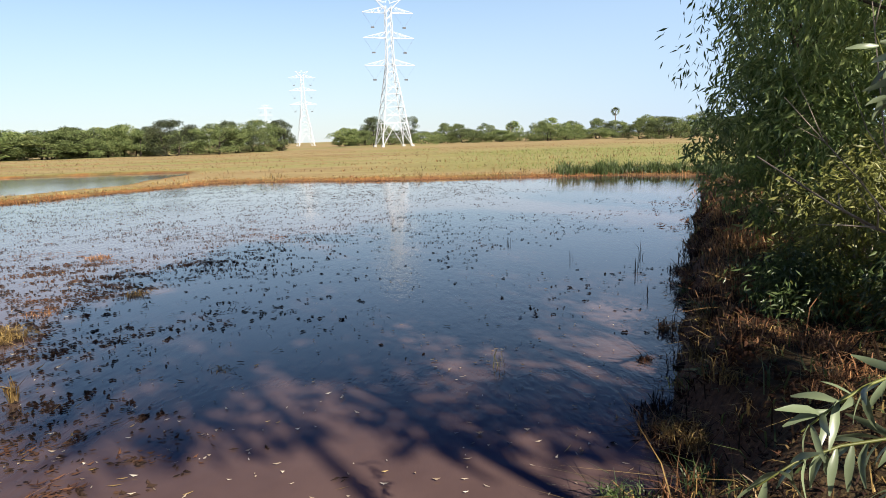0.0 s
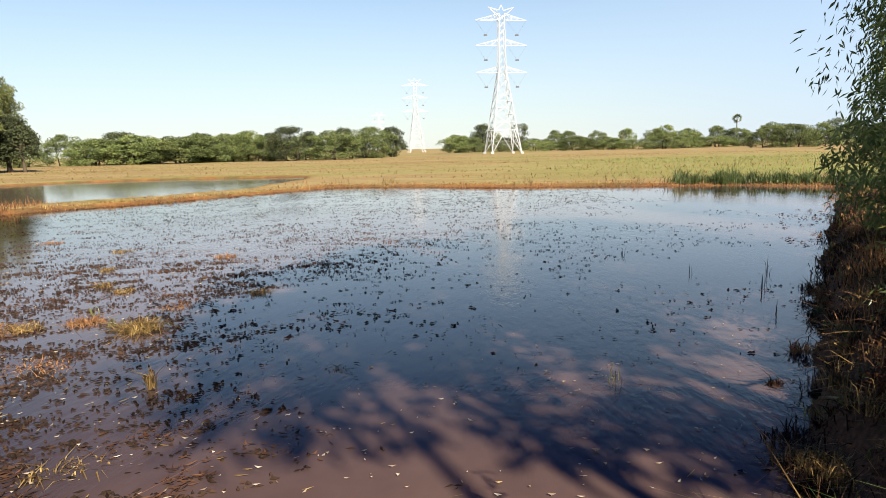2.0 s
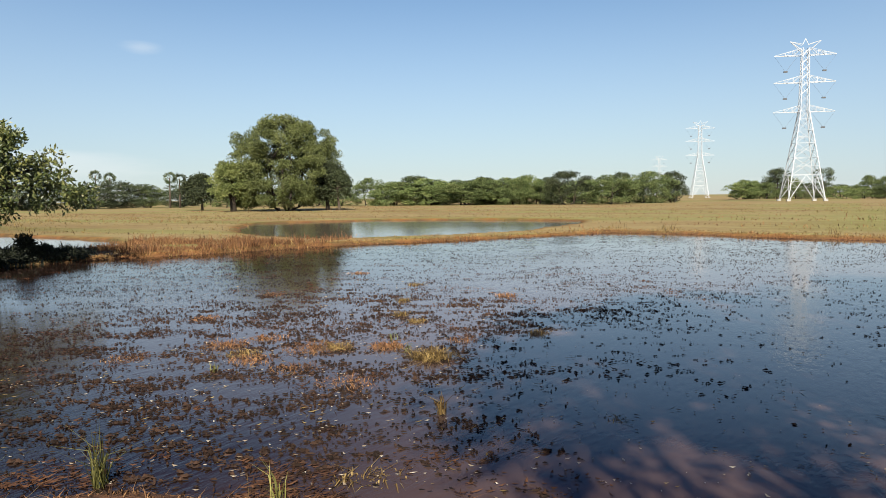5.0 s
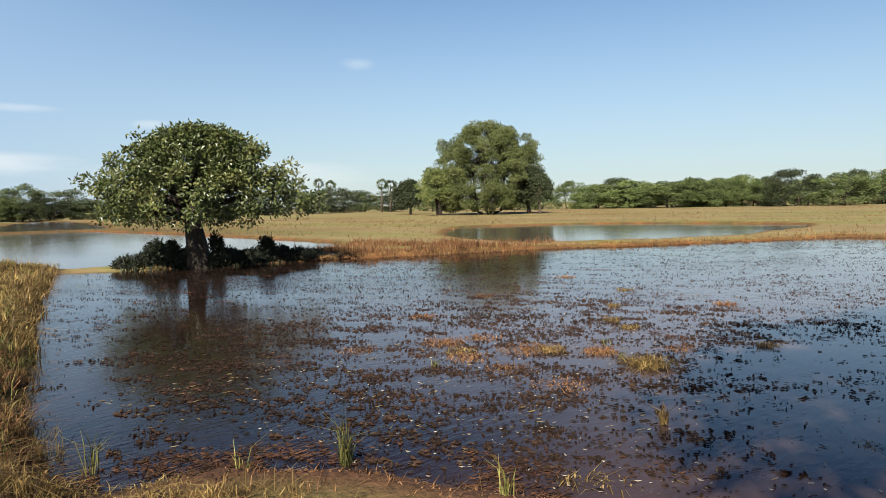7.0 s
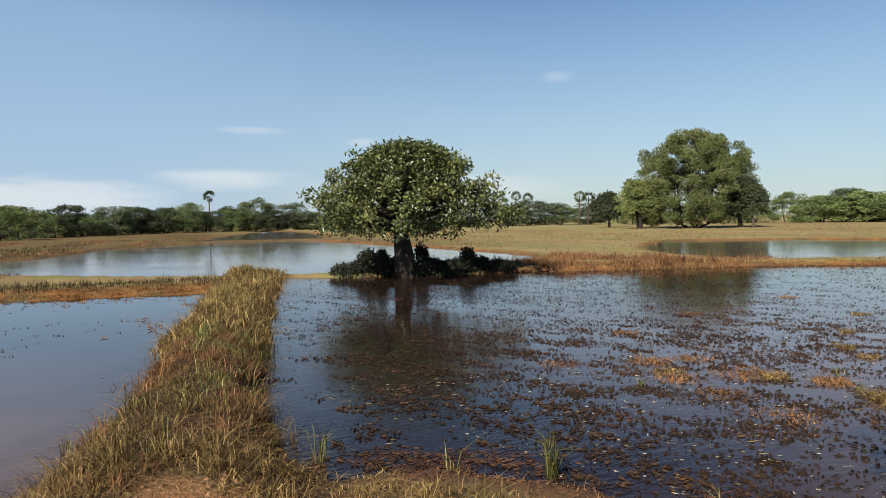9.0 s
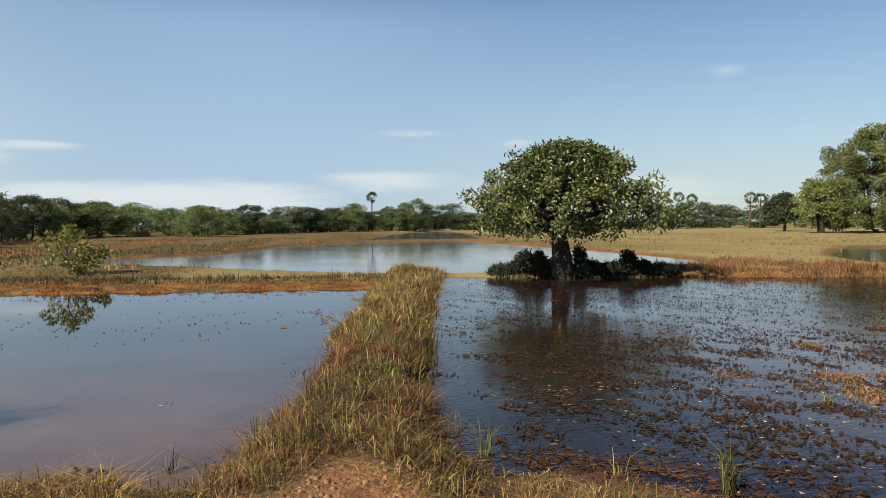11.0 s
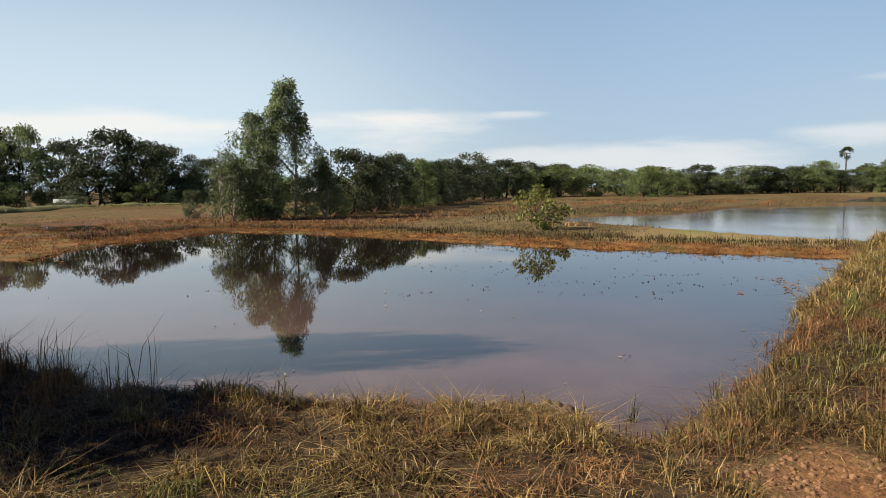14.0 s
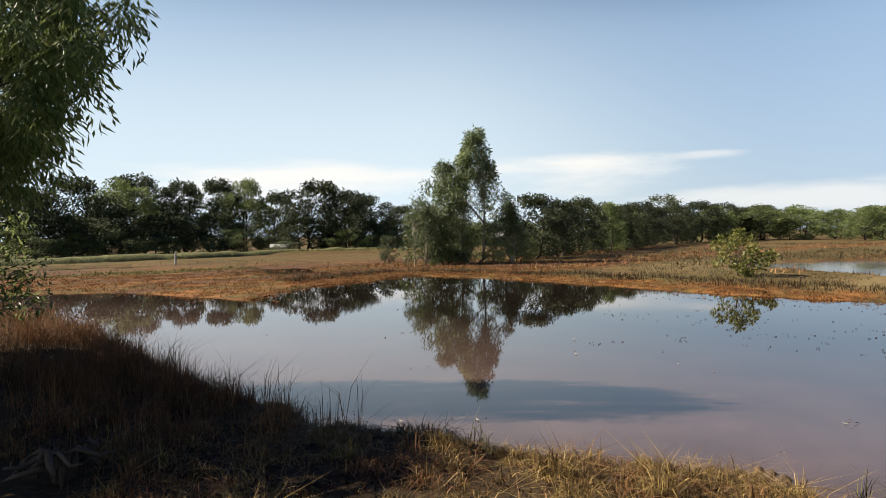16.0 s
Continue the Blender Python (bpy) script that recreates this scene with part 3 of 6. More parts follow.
def build_bund(line, width, height, label):
    """A turfed earth ridge along a line, sunk a little into the field."""
    line = np.asarray(line, float)
    run = np.concatenate([[0], np.cumsum(np.hypot(*np.diff(line, axis=0).T))])
    t = np.arange(0, run[-1], 0.6)
    x, y = np.interp(t, run, line[:, 0]), np.interp(t, run, line[:, 1])
    d = unit(np.stack([np.gradient(x), np.gradient(y)], 1))
    across = np.linspace(-1, 1, 9)
    X, Y = x[:, None] - d[:, 1:] * across * width / 2, y[:, None] + d[:, :1] * across * width / 2
    Z = -0.1 + (0.25 + height * (0.75 + 0.5 * vnoise(X, Y, 2.5, 90))) * (1 - np.abs(across) ** 2.5) + 0.12 * (vnoise(X, Y, 0.7, 91) - 0.5)
    i = (np.arange(len(t) - 1)[:, None] * 9 + np.arange(8)[None]).ravel()
    me = mesh_of("field_bund", np.stack([X.ravel(), Y.ravel(), Z.ravel()], 1), np.stack([i, i + 9, i + 10, i + 1], 1), TURF, True)
    tagged(new("field_bund", me), label, "bank", kind="structure")


def build_water(poly, mat, label):
    p = np.asarray(poly, float)
    e = np.roll(p, -1, 0) - p
    area = np.sum(p[:, 0] * np.roll(p[:, 1], -1) - np.roll(p[:, 0], -1) * p[:, 1])
    nor = unit(np.stack([e[:, 1], -e[:, 0]], 1)) * (1 if area > 0 else -1)
    q = p + unit(nor + np.roll(nor, 1, 0)) * 0.4
    bm = bmesh.new()
    bmesh.ops.triangulate(bm, faces=[bm.faces.new([bm.verts.new((x, y, 0)) for x, y in q])])
    bmesh.ops.recalc_face_normals(bm, faces=bm.faces)
    if sum(f.normal.z for f in bm.faces) < 0:
        bmesh.ops.reverse_faces(bm, faces=bm.faces)
    me = bpy.data.meshes.new("water")
    bm.to_mesh(me)
    me.materials.append(mat)
    tagged(new("water", me), label, "water", kind="structure")


build_ground()
RIDGE = [(-6, -68), (-25, -66.5), (-40, -66), (-60, -68), (-85, -68), (-112, -62)]
build_bund(RIDGE, 3.2, 0.55, "low turfed earth bund across the southern field")
build_water(POND_A, WATER_A, "turbid brown flooded paddy strewn with rotting stubble")
build_water(POND_B, WATER_B, "calm grey-brown flooded paddy reflecting the sky")
build_water(POND_C, WATER_C, "pale still pond behind the leafy tree")
build_water(POND_D, WATER_C, "narrow strip of still water behind the bank")
build_water(POND_G, WATER_C, "pale flooded paddy beyond the pond")
build_water(POND_E, WATER_B, "dark strip of standing water in the southern field")
build_water(POND_F, WATER_B, "small dark puddle among the marsh weeds")


# ---------------------------------------------------------------- trees
def dome(z):
    return np.sqrt(np.clip(1 - z ** 2.2, 0, 1)) * (0.72 + 0.28 * np.minimum(z * 6, 1))


def egg(z):
    return np.clip(np.sin(np.pi * (0.24 + 0.74 * z)), 0, 1) ** 0.7


def cone(z):
    return (0.55 + 0.45 * np.sin(np.pi * np.clip(z * 1.6, 0, 1))) * (1 - z) ** 0.55 + 0.06


def umbrella(z):
    return np.clip(1 - z, 0, 1) ** 0.52 * (0.8 + 0.2 * np.minimum(z * 8, 1)) + 0.04


def spire(z):
    return np.clip(1.12 - z, 0, 1) ** 0.65 * (0.62 + 0.38 * np.sin(np.pi * np.clip(z * 1.3, 0, 1)))


def ball(z):
    return np.sqrt(np.clip(1 - (1.75 * z - 0.72) ** 2 / 1.1, 0.05, 1))


def drooping(z):
    return 0.5 + 0.5 * np.sin(np.pi * np.clip(z * 0.95 + 0.02, 0, 1))


def column(z):
    return 0.55 + 0.45 * np.sin(np.pi * np.clip(z, 0, 1))


def tree_meshes(seed, height, spread, foot, trunk_r, profile, clumps, each, clump_r, leaf, bark, leaf_mat, droop=0.15, stems=1, flat=0.8, lean=0.1, bare=0):
    """Trunk with limbs, and a crown of leaf clumps, for one kind of tree. leaf: its length and width."""
    rng = np.random.default_rng(seed)
    zf = rng.uniform(0, 1, clumps) ** 0.85
    az = rng.uniform(0, 2 * math.pi, clumps)
    r = spread / 2 * profile(zf) * rng.uniform(0.12, 1, clumps) ** 0.45
    wob = 1 + 0.18 * np.sin(az * 3 + seed) + 0.10 * np.sin(az * 5 + 2 * seed)
    cz = foot + clump_r * 0.4 + zf * (height - foot - clump_r * 0.9)
    cen = np.stack([np.cos(az) * r * wob, np.sin(az) * r * wob, cz], 1)
    wood = []
    heads = []
    for s in range(stems):
        a = 2 * math.pi * s / stems + seed
        base = np.array((math.cos(a), math.sin(a), 0)) * (0.25 * spread * 0.2 * (stems > 1))
        top_z = foot + (height - foot) * rng.uniform(0.45, 0.75)
        dx, dy = rng.normal(0, lean, 2) * height * 0.25 + base[:2] * 2.5 * (stems > 1)
        pts = [base + (0, 0, -0.15), base + (dx * 0.15, dy * 0.1, foot * 0.55), base + (dx * 0.5, dy * 0.6, foot), base + (dx, dy, top_z)]
        wood.append(tube(pts, [trunk_r * 1.35, trunk_r, trunk_r * 0.8, trunk_r * 0.2], 9))
        heads.append(np.array(pts))
    for k in range(min(clumps, 34 + bare)):
        c = cen[k]
        pts = heads[k % stems]
        u = np.clip((c[2] - foot) / max(height - foot, 0.1) * 0.8, 0.0, 0.95)
        start = pts[2] * (1 - u) + pts[3] * u
        mid = (start + c) / 2 + (0, 0, 0.08 * np.linalg.norm(c - start)) + rng.normal(0, 0.05, 3) * spread * 0.1
        rr = trunk_r * 0.42 * (1 - 0.55 * u)
        wood.append(tube([start, mid, c], [rr, rr * 0.6, rr * 0.2], 5))
    n = clumps * each
    own = rng.uniform(0.65, 1.3, clumps)
    o = unit(rng.normal(size=(n, 3)))
    at = np.repeat(cen, each, 0) + o * (rng.uniform(0.1, 1, n) ** 0.5)[:, None] * np.repeat(own, each)[:, None] * clump_r * np.array((1, 1, flat))
    crown = leaf_array(rng, at, leaf[0], leaf[1], droop, 0, o * 0.6)
    return mesh_of("trunk", *join(wood), bark, True), mesh_of("crown", *crown, leaf_mat)


def plant_tree(name, x, y, label, meshes, category="tree", group="", turn=0.0, scale=(1, 1, 1), sink=0.05):
    z = float(lie([x], [y])[0][0])
    ob = thing(name, x, y, max(z, 0) - sink, label, category, group)
    ob.matrix_basis = pose(x, y, max(z, 0) - sink, 0, 0, turn) @ Matrix.Diagonal((*scale, 1))
    for nm, me in zip(("trunk", "crown"), meshes):
        part(nm, me, ob)
    return ob


# the low spreading tree on the bank
plant_tree("cashew_tree", -25.9, 10.6, "low spreading leathery-leaved tree on the pond bank",
           tree_meshes(5, 5.45, 9.0, 1.7, 0.4, umbrella, 290, 120, 0.47, (0.165, 0.088), DARK_BARK, LEAF_CASHEW, 0.05, 1, 0.7, 0.15, 10))
# the great round tree in the far field with its neighbours
plant_tree("rain_tree", -89.2, 92.6, "great round olive-green tree in the dry field",
           tree_meshes(17, 16.9, 20.0, 0.7, 0.32, ball, 290, 240, 1.35, (0.36, 0.21), DARK_BARK, LEAF_OLIVE, 0.05, 5, 0.7, 0.12), "tree", "trees in the dry field")
plant_tree("rain_tree", -95.6, 86.4, "lower pale-green tree beside the great tree",
           tree_meshes(12, 8.6, 7.0, 1.9, 0.4, ball, 80, 150, 1.1, (0.42, 0.24), DARK_BARK, LEAF_OLIVE, 0.05, 2), "tree", "trees in the dry field")
plant_tree("rain_tree", -82.9, 97.0, "dark lower tree under the great tree's edge",
           tree_meshes(13, 8.6, 7.0, 2.0, 0.35, ball, 80, 150, 1.1, (0.42, 0.24), DARK_BARK, LEAF_DARK, 0.05, 1), "tree", "trees in the dry field")
plant_tree("small_tree", -79.7, 96.3, "small upright green tree in the dry field",
           tree_meshes(14, 7.0, 4.6, 2.0, 0.22, egg, 60, 50, 0.75, (0.45, 0.25), BARK, LEAF_DARK, 0.05, 1), "tree", "trees in the dry field")
plant_tree("small_tree", -115.3, 96.0, "dark round tree with a short trunk",
           tree_meshes(15, 7.3, 7.6, 1.6, 0.25, dome, 110, 50, 1.0, (0.5, 0.3), BARK, LEAF_DARK, 0.05, 1), "tree", "trees in the dry field")
# slender trees beyond the second pond
plant_tree("eucalyptus_tree", -43.2, -30.4, "tall slender grey-green eucalyptus by the pond",
           tree_meshes(21, 10.0, 6.6, 0.3, 0.12, spire, 150, 90, 0.42, (0.3, 0.075), PALE_BARK, LEAF_EUC, 0.35, 2, 1.2, 0.1), "tree", "eucalyptus clump")
plant_tree("eucalyptus_tree", -41.5, -31.8, "shorter bright green eucalyptus in the clump",
           tree_meshes(22, 7.6, 4.4, 0.2, 0.1, egg, 140, 70, 0.42, (0.3, 0.075), PALE_BARK, LEAF_EUC, 0.35, 3, 1.2, 0.1), "tree", "eucalyptus clump")
plant_tree("eucalyptus_tree", -44.6, -28.0, "sparse eucalyptus with thin pale stems",
           tree_meshes(23, 4.4, 2.8, 0.8, 0.08, cone, 70, 40, 0.42, (0.28, 0.07), PALE_BARK, LEAF_EUC, 0.35, 2, 1.2, 0.12), "tree", "eucalyptus clump")
plant_tree("eucalyptus_tree", -39.6, -32.6, "low leafy eucalyptus shoot at the clump's edge",
           tree_meshes(24, 4.8, 3.2, 0.1, 0.07, egg, 80, 40, 0.42, (0.28, 0.08), PALE_BARK, LEAF_EUC, 0.3, 3, 1.1, 0.12), "tree", "eucalyptus clump")
plant_tree("shrub", -40.6, -31.0, "dark low bush at the foot of the eucalyptus clump", tree_meshes(26, 1.3, 3.0, 0.0, 0.04, dome, 60, 40, 0.3, (0.2, 0.08), BARK, LEAF_HANG, 0.2, 3), "shrub")
plant_tree("shrub", -33.4, -9.0, "yellow-green leafy shrub on the far bank",
           tree_meshes(25, 2.2, 2.8, 0.1, 0.05, egg, 26, 44, 0.25, (0.2, 0.1), BARK, LEAF_SHRUB, 0.1, 2), "shrub")

# hedgerow trees: six shapes, each used many times
KINDS = [tree_meshes(31, 1.0, 1.1, 0.0, 0.02, egg, 74, 95, 0.115, (0.037, 0.023), DARK_BARK, LEAF_HEDGE, 0.05, 2, 0.75, 0.1, -14),
         tree_meshes(32, 1.0, 1.2, 0.0, 0.022, dome, 74, 95, 0.12, (0.037, 0.023), DARK_BARK, LEAF_HEDGE, 0.05, 3, 0.75, 0.1, -14),
         tree_meshes(33, 1.0, 0.9, 0.08, 0.018, ball, 64, 95, 0.1, (0.035, 0.021), DARK_BARK, LEAF_HEDGE, 0.1, 1, 0.75, 0.1, -14),
         tree_meshes(34, 1.0, 1.05, 0.07, 0.024, ball, 74, 95, 0.12, (0.035, 0.022), DARK_BARK, LEAF_DARK, 0.05, 2, 0.75, 0.1, -14),
         tree_meshes(35, 1.0, 0.6, 0.05, 0.014, column, 60, 55, 0.085, (0.042, 0.018), PALE_BARK, LEAF_FAR_EUC, 0.3, 1, 0.8, 0.1, -14),
         tree_meshes(36, 1.0, 1.4, 0.0, 0.016, dome, 66, 80, 0.12, (0.038, 0.024), DARK_BARK, LEAF_HEDGE, 0.05, 3, 0.75, 0.1, -14)]
KIND_WORDS = ["rounded green field tree", "spreading green field tree", "olive-green field tree", "dark green field tree", "slender grey-green tree", "low bushy green thicket"]


def hedge(group, rows):
    """Rows: x, y, height, width, kind."""
    for i, (x, y, h, w, k) in enumerate(rows):
        base = 1.2, 1.25, 0.95, 1.1, 0.6, 1.4
        s = w * 1.5 / base[k]
        plant_tree("field_tree", x, y, KIND_WORDS[k] + ", " + group, KINDS[k], "tree", group, (i * 77 + x) % 360, (s, s, h + 0.1), 0.1)


hedge("hedgerow before the pylons", [
    (-108.7, 156, 6.3, 13.9, 1), (-98.8, 156.5, 7.0, 13.6, 0), (-87.8, 157.2, 6.3, 11.7, 2), (-84.3, 164.8, 6.4, 10.6, 0), (-76.5, 163.1, 6.6, 8.8, 1), (-68.8, 161, 6.0, 7.1, 2),
    (-58.8, 154.3, 7.8, 8.3, 3), (-63, 179.3, 6.4, 7.7, 0), (-48.1, 152.7, 6.5, 9.1, 2), (-57.6, 191.6, 8.4, 6.5, 3), (-46.5, 179.2, 7.9, 10.6, 0), (-42, 185.4, 8.0, 6.2, 3), (-43.4, 190.9, 5.9, 4.0, 1)])
hedge("far trees by the pylons", [
    (-36.5, 272.6, 7.0, 6.8, 0), (-35.6, 267.7, 6.6, 8.8, 2), (-27.2, 288.8, 11.4, 8.0, 3), (-12.1, 299.8, 11.5, 5.4, 4), (-30.3, 278.4, 5.9, 9.1, 1), (-5.3, 260, 4.3, 8.5, 5),
    (1.3, 250.1, 3.6, 8.2, 5), (10, 249.9, 4.9, 12.2, 0), (20.8, 249.2, 4.0, 12.2, 1), (28.6, 248.4, 3.3, 10.2, 5), (35.5, 227.3, 5.0, 11.3, 0), (47.6, 245.5, 3.7, 10.2, 1)])
hedge("northern tree line", [
    (54.9, 244, 3.8, 10.2, 2), (64.6, 251.9, 3.2, 8.5, 5), (55.9, 192.1, 5.4, 8.2, 0), (59.7, 185.7, 5.7, 9.5, 1), (67.1, 188.5, 5.8, 8.2, 0), (74.4, 196.4, 7.2, 5.1, 4),
    (80, 185, 5.6, 9, 1), (90, 180, 6, 10, 0), (102, 176, 6, 11, 2), (42, 236, 3.6, 10, 5), (-20, 270, 5, 9, 5)])
hedge("long hedgerow", [
    (-120.5, 159.6, 7.8, 8.2, 0), (-109.7, 155.1, 6.4, 9.3, 1), (-104.2, 158.8, 8.0, 9.3, 3), (-98.8, 162.2, 6.5, 7.7, 0), (-91.4, 160.7, 6.6, 9.1, 2), (-88.4, 168, 7.4, 7.7, 3),
    (-80.8, 166.3, 7.0, 9.1, 0), (-73, 164.4, 7.4, 8.8, 1), (-70.4, 170.9, 7.1, 6.0, 3), (-131, 158, 7.0, 10, 0), (-141, 150, 7.5, 11, 1), (-126, 148, 5.5, 9, 5)])
hedge("western wood", [
    (-189.6, 130.3, 7.3, 9.4, 4), (-185.9, 135.6, 6.4, 7.5, 2), (-149.5, 132.9, 5.8, 6, 2), (-196, 120.5, 6.6, 8.5, 4), (-191.5, 127.5, 8.3, 8, 4), (-186.8, 134.2, 7.2, 8, 4),
    (-180, 143, 7, 8, 4), (-172, 148, 7, 8, 0), (-162, 150, 6.5, 9, 1), (-200, 112, 7, 9, 4), (-203, 102, 7, 9, 0), (-205, 92, 6.6, 9, 3), (-206, 82, 7, 9, 0)])
hedge("far western trees", [
    (-139.7, -13.9, 5.8, 8.0, 1), (-160, -10.6, 5.1, 6.5, 0), (-170.3, -5.9, 6.9, 8.3, 3), (-190.3, 1.3, 5.8, 7.7, 0), (-200.1, 8.8, 7.1, 8.2, 3), (-209.7, 16.5, 6.3, 8.6, 0), (-219, 24.4, 8.7, 9.0, 0),
    (-212.6, 33.9, 6.8, 8.8, 3), (-206.2, 41.2, 9.6, 8.6, 2), (-209.8, 48.3, 8.0, 7.0, 4), (-208.4, 53.9, 8.3, 7.0, 4), (-206.8, 59.6, 5.1, 8.8, 0), (-204.8, 66.1, 6.0, 8.8, 0), (-206, 74, 6.5, 9, 3)])
hedge("south-western trees", [
    (-199.4, -20, 7.6, 8.2, 2), (-188.7, -25.9, 6.7, 7.7, 0), (-177.6, -32.2, 7.6, 8.8, 2), (-161.4, -36.5, 7.5, 8.1, 3), (-145.2, -39.9, 7.5, 7.3, 3), (-129.4, -40.2, 7.5, 6.6, 3), (-118.1, -42.7, 8.4, 4.1, 4),
    (-114, -39.2, 6.4, 5.9, 3), (-98.3, -38.6, 6.4, 5.1, 3), (-85, -36.8, 5.6, 4.5, 2), (-77.5, -36.4, 5.6, 3.5, 4), (-106, -40, 6.0, 6, 3), (-137, -40, 6.8, 7, 0), (-153, -38, 6.8, 8, 3)])
hedge("near western thicket", [
    (-50.6, -29.8, 5.4, 4.3, 3), (-55.3, -29.6, 5.0, 3.6, 3), (-65.2, -32.2, 5.7, 3.8, 3), (-71.6, -32.5, 5.3, 3.8, 0), (-78, -32.8, 5.4, 3.8, 3), (-46.7, -28.6, 2.4, 2.4, 5), (-60, -31, 4.6, 3.6, 3), (-52.5, -31.5, 2.2, 2.2, 5)])
hedge("southern wood", [
    (-91.5, -78.9, 7.2, 6.5, 3), (-71.3, -78.2, 10.4, 7.7, 3), (-74.4, -75.3, 9.0, 7.7, 3), (-80.2, -76.4, 8.5, 6, 3), (-67.5, -90.5, 11.1, 7.3, 0), (-65.8, -95.4, 11.4, 6.6, 3), (-59.9, -95.7, 10.8, 6.4, 3),
    (-75.2, -92, 9.6, 5.8, 3), (-52.9, -95.1, 11.2, 7.9, 3), (-47.2, -89.1, 10.1, 6.5, 2), (-39.6, -87.3, 9.8, 7.7, 3), (-34.5, -84.1, 7.7, 6.5, 3), (-28, -86, 9, 8, 3), (-98, -74, 6.5, 7, 0)])
hedge("southern undergrowth", [
    (-72, -72, 3.2, 5, 5), (-78, -71, 3.0, 5, 5), (-62, -86, 3.5, 6, 5), (-55, -88, 3.4, 6, 5), (-48, -85, 3.4, 6, 5), (-42, -82, 3.2, 5, 5), (-36, -80, 3.0, 5, 5), (-86, -72, 3.0, 5, 5),
    (-68, -84, 3.4, 5, 5), (-104, -70, 4.0, 6, 0), (-112, -62, 4.5, 6, 3), (-58, -70, 1.6, 2.4, 4), (-42.5, -38.5, 2.2, 1.1, 4), (-30, -78, 3, 6, 5)])


hedge("southern thicket", [
    (-70, -80, 5, 8, 3), (-62, -90, 6, 8, 3), (-54, -90, 6, 8, 3), (-45, -86, 6, 8, 3), (-37, -82, 5, 8, 3), (-79, -78, 5, 8, 3), (-88, -76, 4.6, 8, 3), (-97, -70, 4.6, 8, 0),
    (-58, -34, 3.4, 4, 5), (-68, -34, 3.4, 4, 5), (-75, -34, 3.4, 4, 5), (-82, -35, 4, 5, 3), (-92, -37, 4.5, 6, 3), (-125, -41, 5, 8, 3), (-150, -37, 5, 9, 3)])
rng = np.random.default_rng(41)
hedge("hazy tree belt behind the pylons", [(-40 + 5.4 * k + rng.uniform(-2, 2), 288 - 0.5 * max(5.4 * k - 40, 0) + rng.uniform(-12, 12), rng.uniform(4.2, 8.6), rng.uniform(6, 9), (0, 1, 2, 2, 4, 0)[rng.integers(6)]) for k in range(30)])
hedge("dense western tree belt", [(-148 - 62 * math.sin(0.12 * k) + rng.uniform(-4, 4), -34 + 6.2 * k + rng.uniform(-2, 2), rng.uniform(4.6, 7.4), rng.uniform(7, 9), (3, 0, 3, 4, 2)[rng.integers(5)]) for k in range(17)])
hedge("back row of the hedgerow", [(-112 + 5.2 * k + rng.uniform(-1.5, 1.5), 167 + rng.uniform(-4, 8), rng.uniform(4.8, 7.4), rng.uniform(6.5, 8.5), (0, 1, 2, 3, 0)[rng.integers(5)]) for k in range(14)])
hedge("western thicket", [
    (-196, 6, 5, 9, 3), (-203, 14, 5, 9, 0), (-212, 26, 6, 9, 3), (-206, 36, 5.5, 9, 0), (-203, 46, 6, 9, 3), (-203, 57, 5.5, 9, 4), (-202, 70, 5, 9, 0), (-182, -3, 4.6, 9, 0),
    (-168, -14, 4.6, 9, 3), (-192, 84, 5, 9, 0), (-190, 100, 5, 9, 4), (-186, 118, 5.5, 9, 4), (-176, 138, 5.5, 9, 4), (-155, 146, 5, 9, 0), (-135, 152, 5, 9, 3)])


def palm_meshes(seed, height):
    """Fan palm: bare grey stem and a round head of stiff fans."""
    rng = np.random.default_rng(seed)
    stem = tube([(0, 0, -0.1), (0.1, 0, height * 0.4), (0.05, 0.1, height - 1.2)], [0.3, 0.2, 0.17], 8)
    fans = []
    for k in range(30):
        d = unit(rng.normal(size=3) + (0, 0, 0.35))
        hub = np.array((0.05, 0.1, height - 1.3)) + d * 1.0
        a = unit(np.cross(d, rng.normal(size=3)))
        b = np.cross(d, a)
        for q in np.linspace(-1.25, 1.25, 9):
            tip = hub + (d * math.cos(q) + a * math.sin(q)) * 1.15 * rng.uniform(0.85, 1.1)
            w = (a * math.cos(q) - d * math.sin(q)) * 0.07
            m = hub + (tip - hub) * 0.6
            fans.append((np.array([hub, m - w, tip - (0, 0, 0.08), m + w + b * 0.03]), np.array([(0, 1, 2), (0, 2, 3)])))
    return mesh_of("trunk", *stem, BARK, True), mesh_of("crown", *join(fans), PALM_LEAF)


for seed, (x, y, h) in enumerate([(-213.3, 29.2, 11.8), (72.9, 291.1, 12.0), (-202.7, 128.7, 11.4), (-200.5, 132.1, 10.7), (-170.6, 130.9, 9.9), (-168.5, 132.6, 9.6), (26.5, 262, 6.5)]):
    plant_tree("palm_tree", x, y, "tall fan palm with a bare stem beyond the fields", palm_meshes(60 + seed, h), "palm", "fan palms")


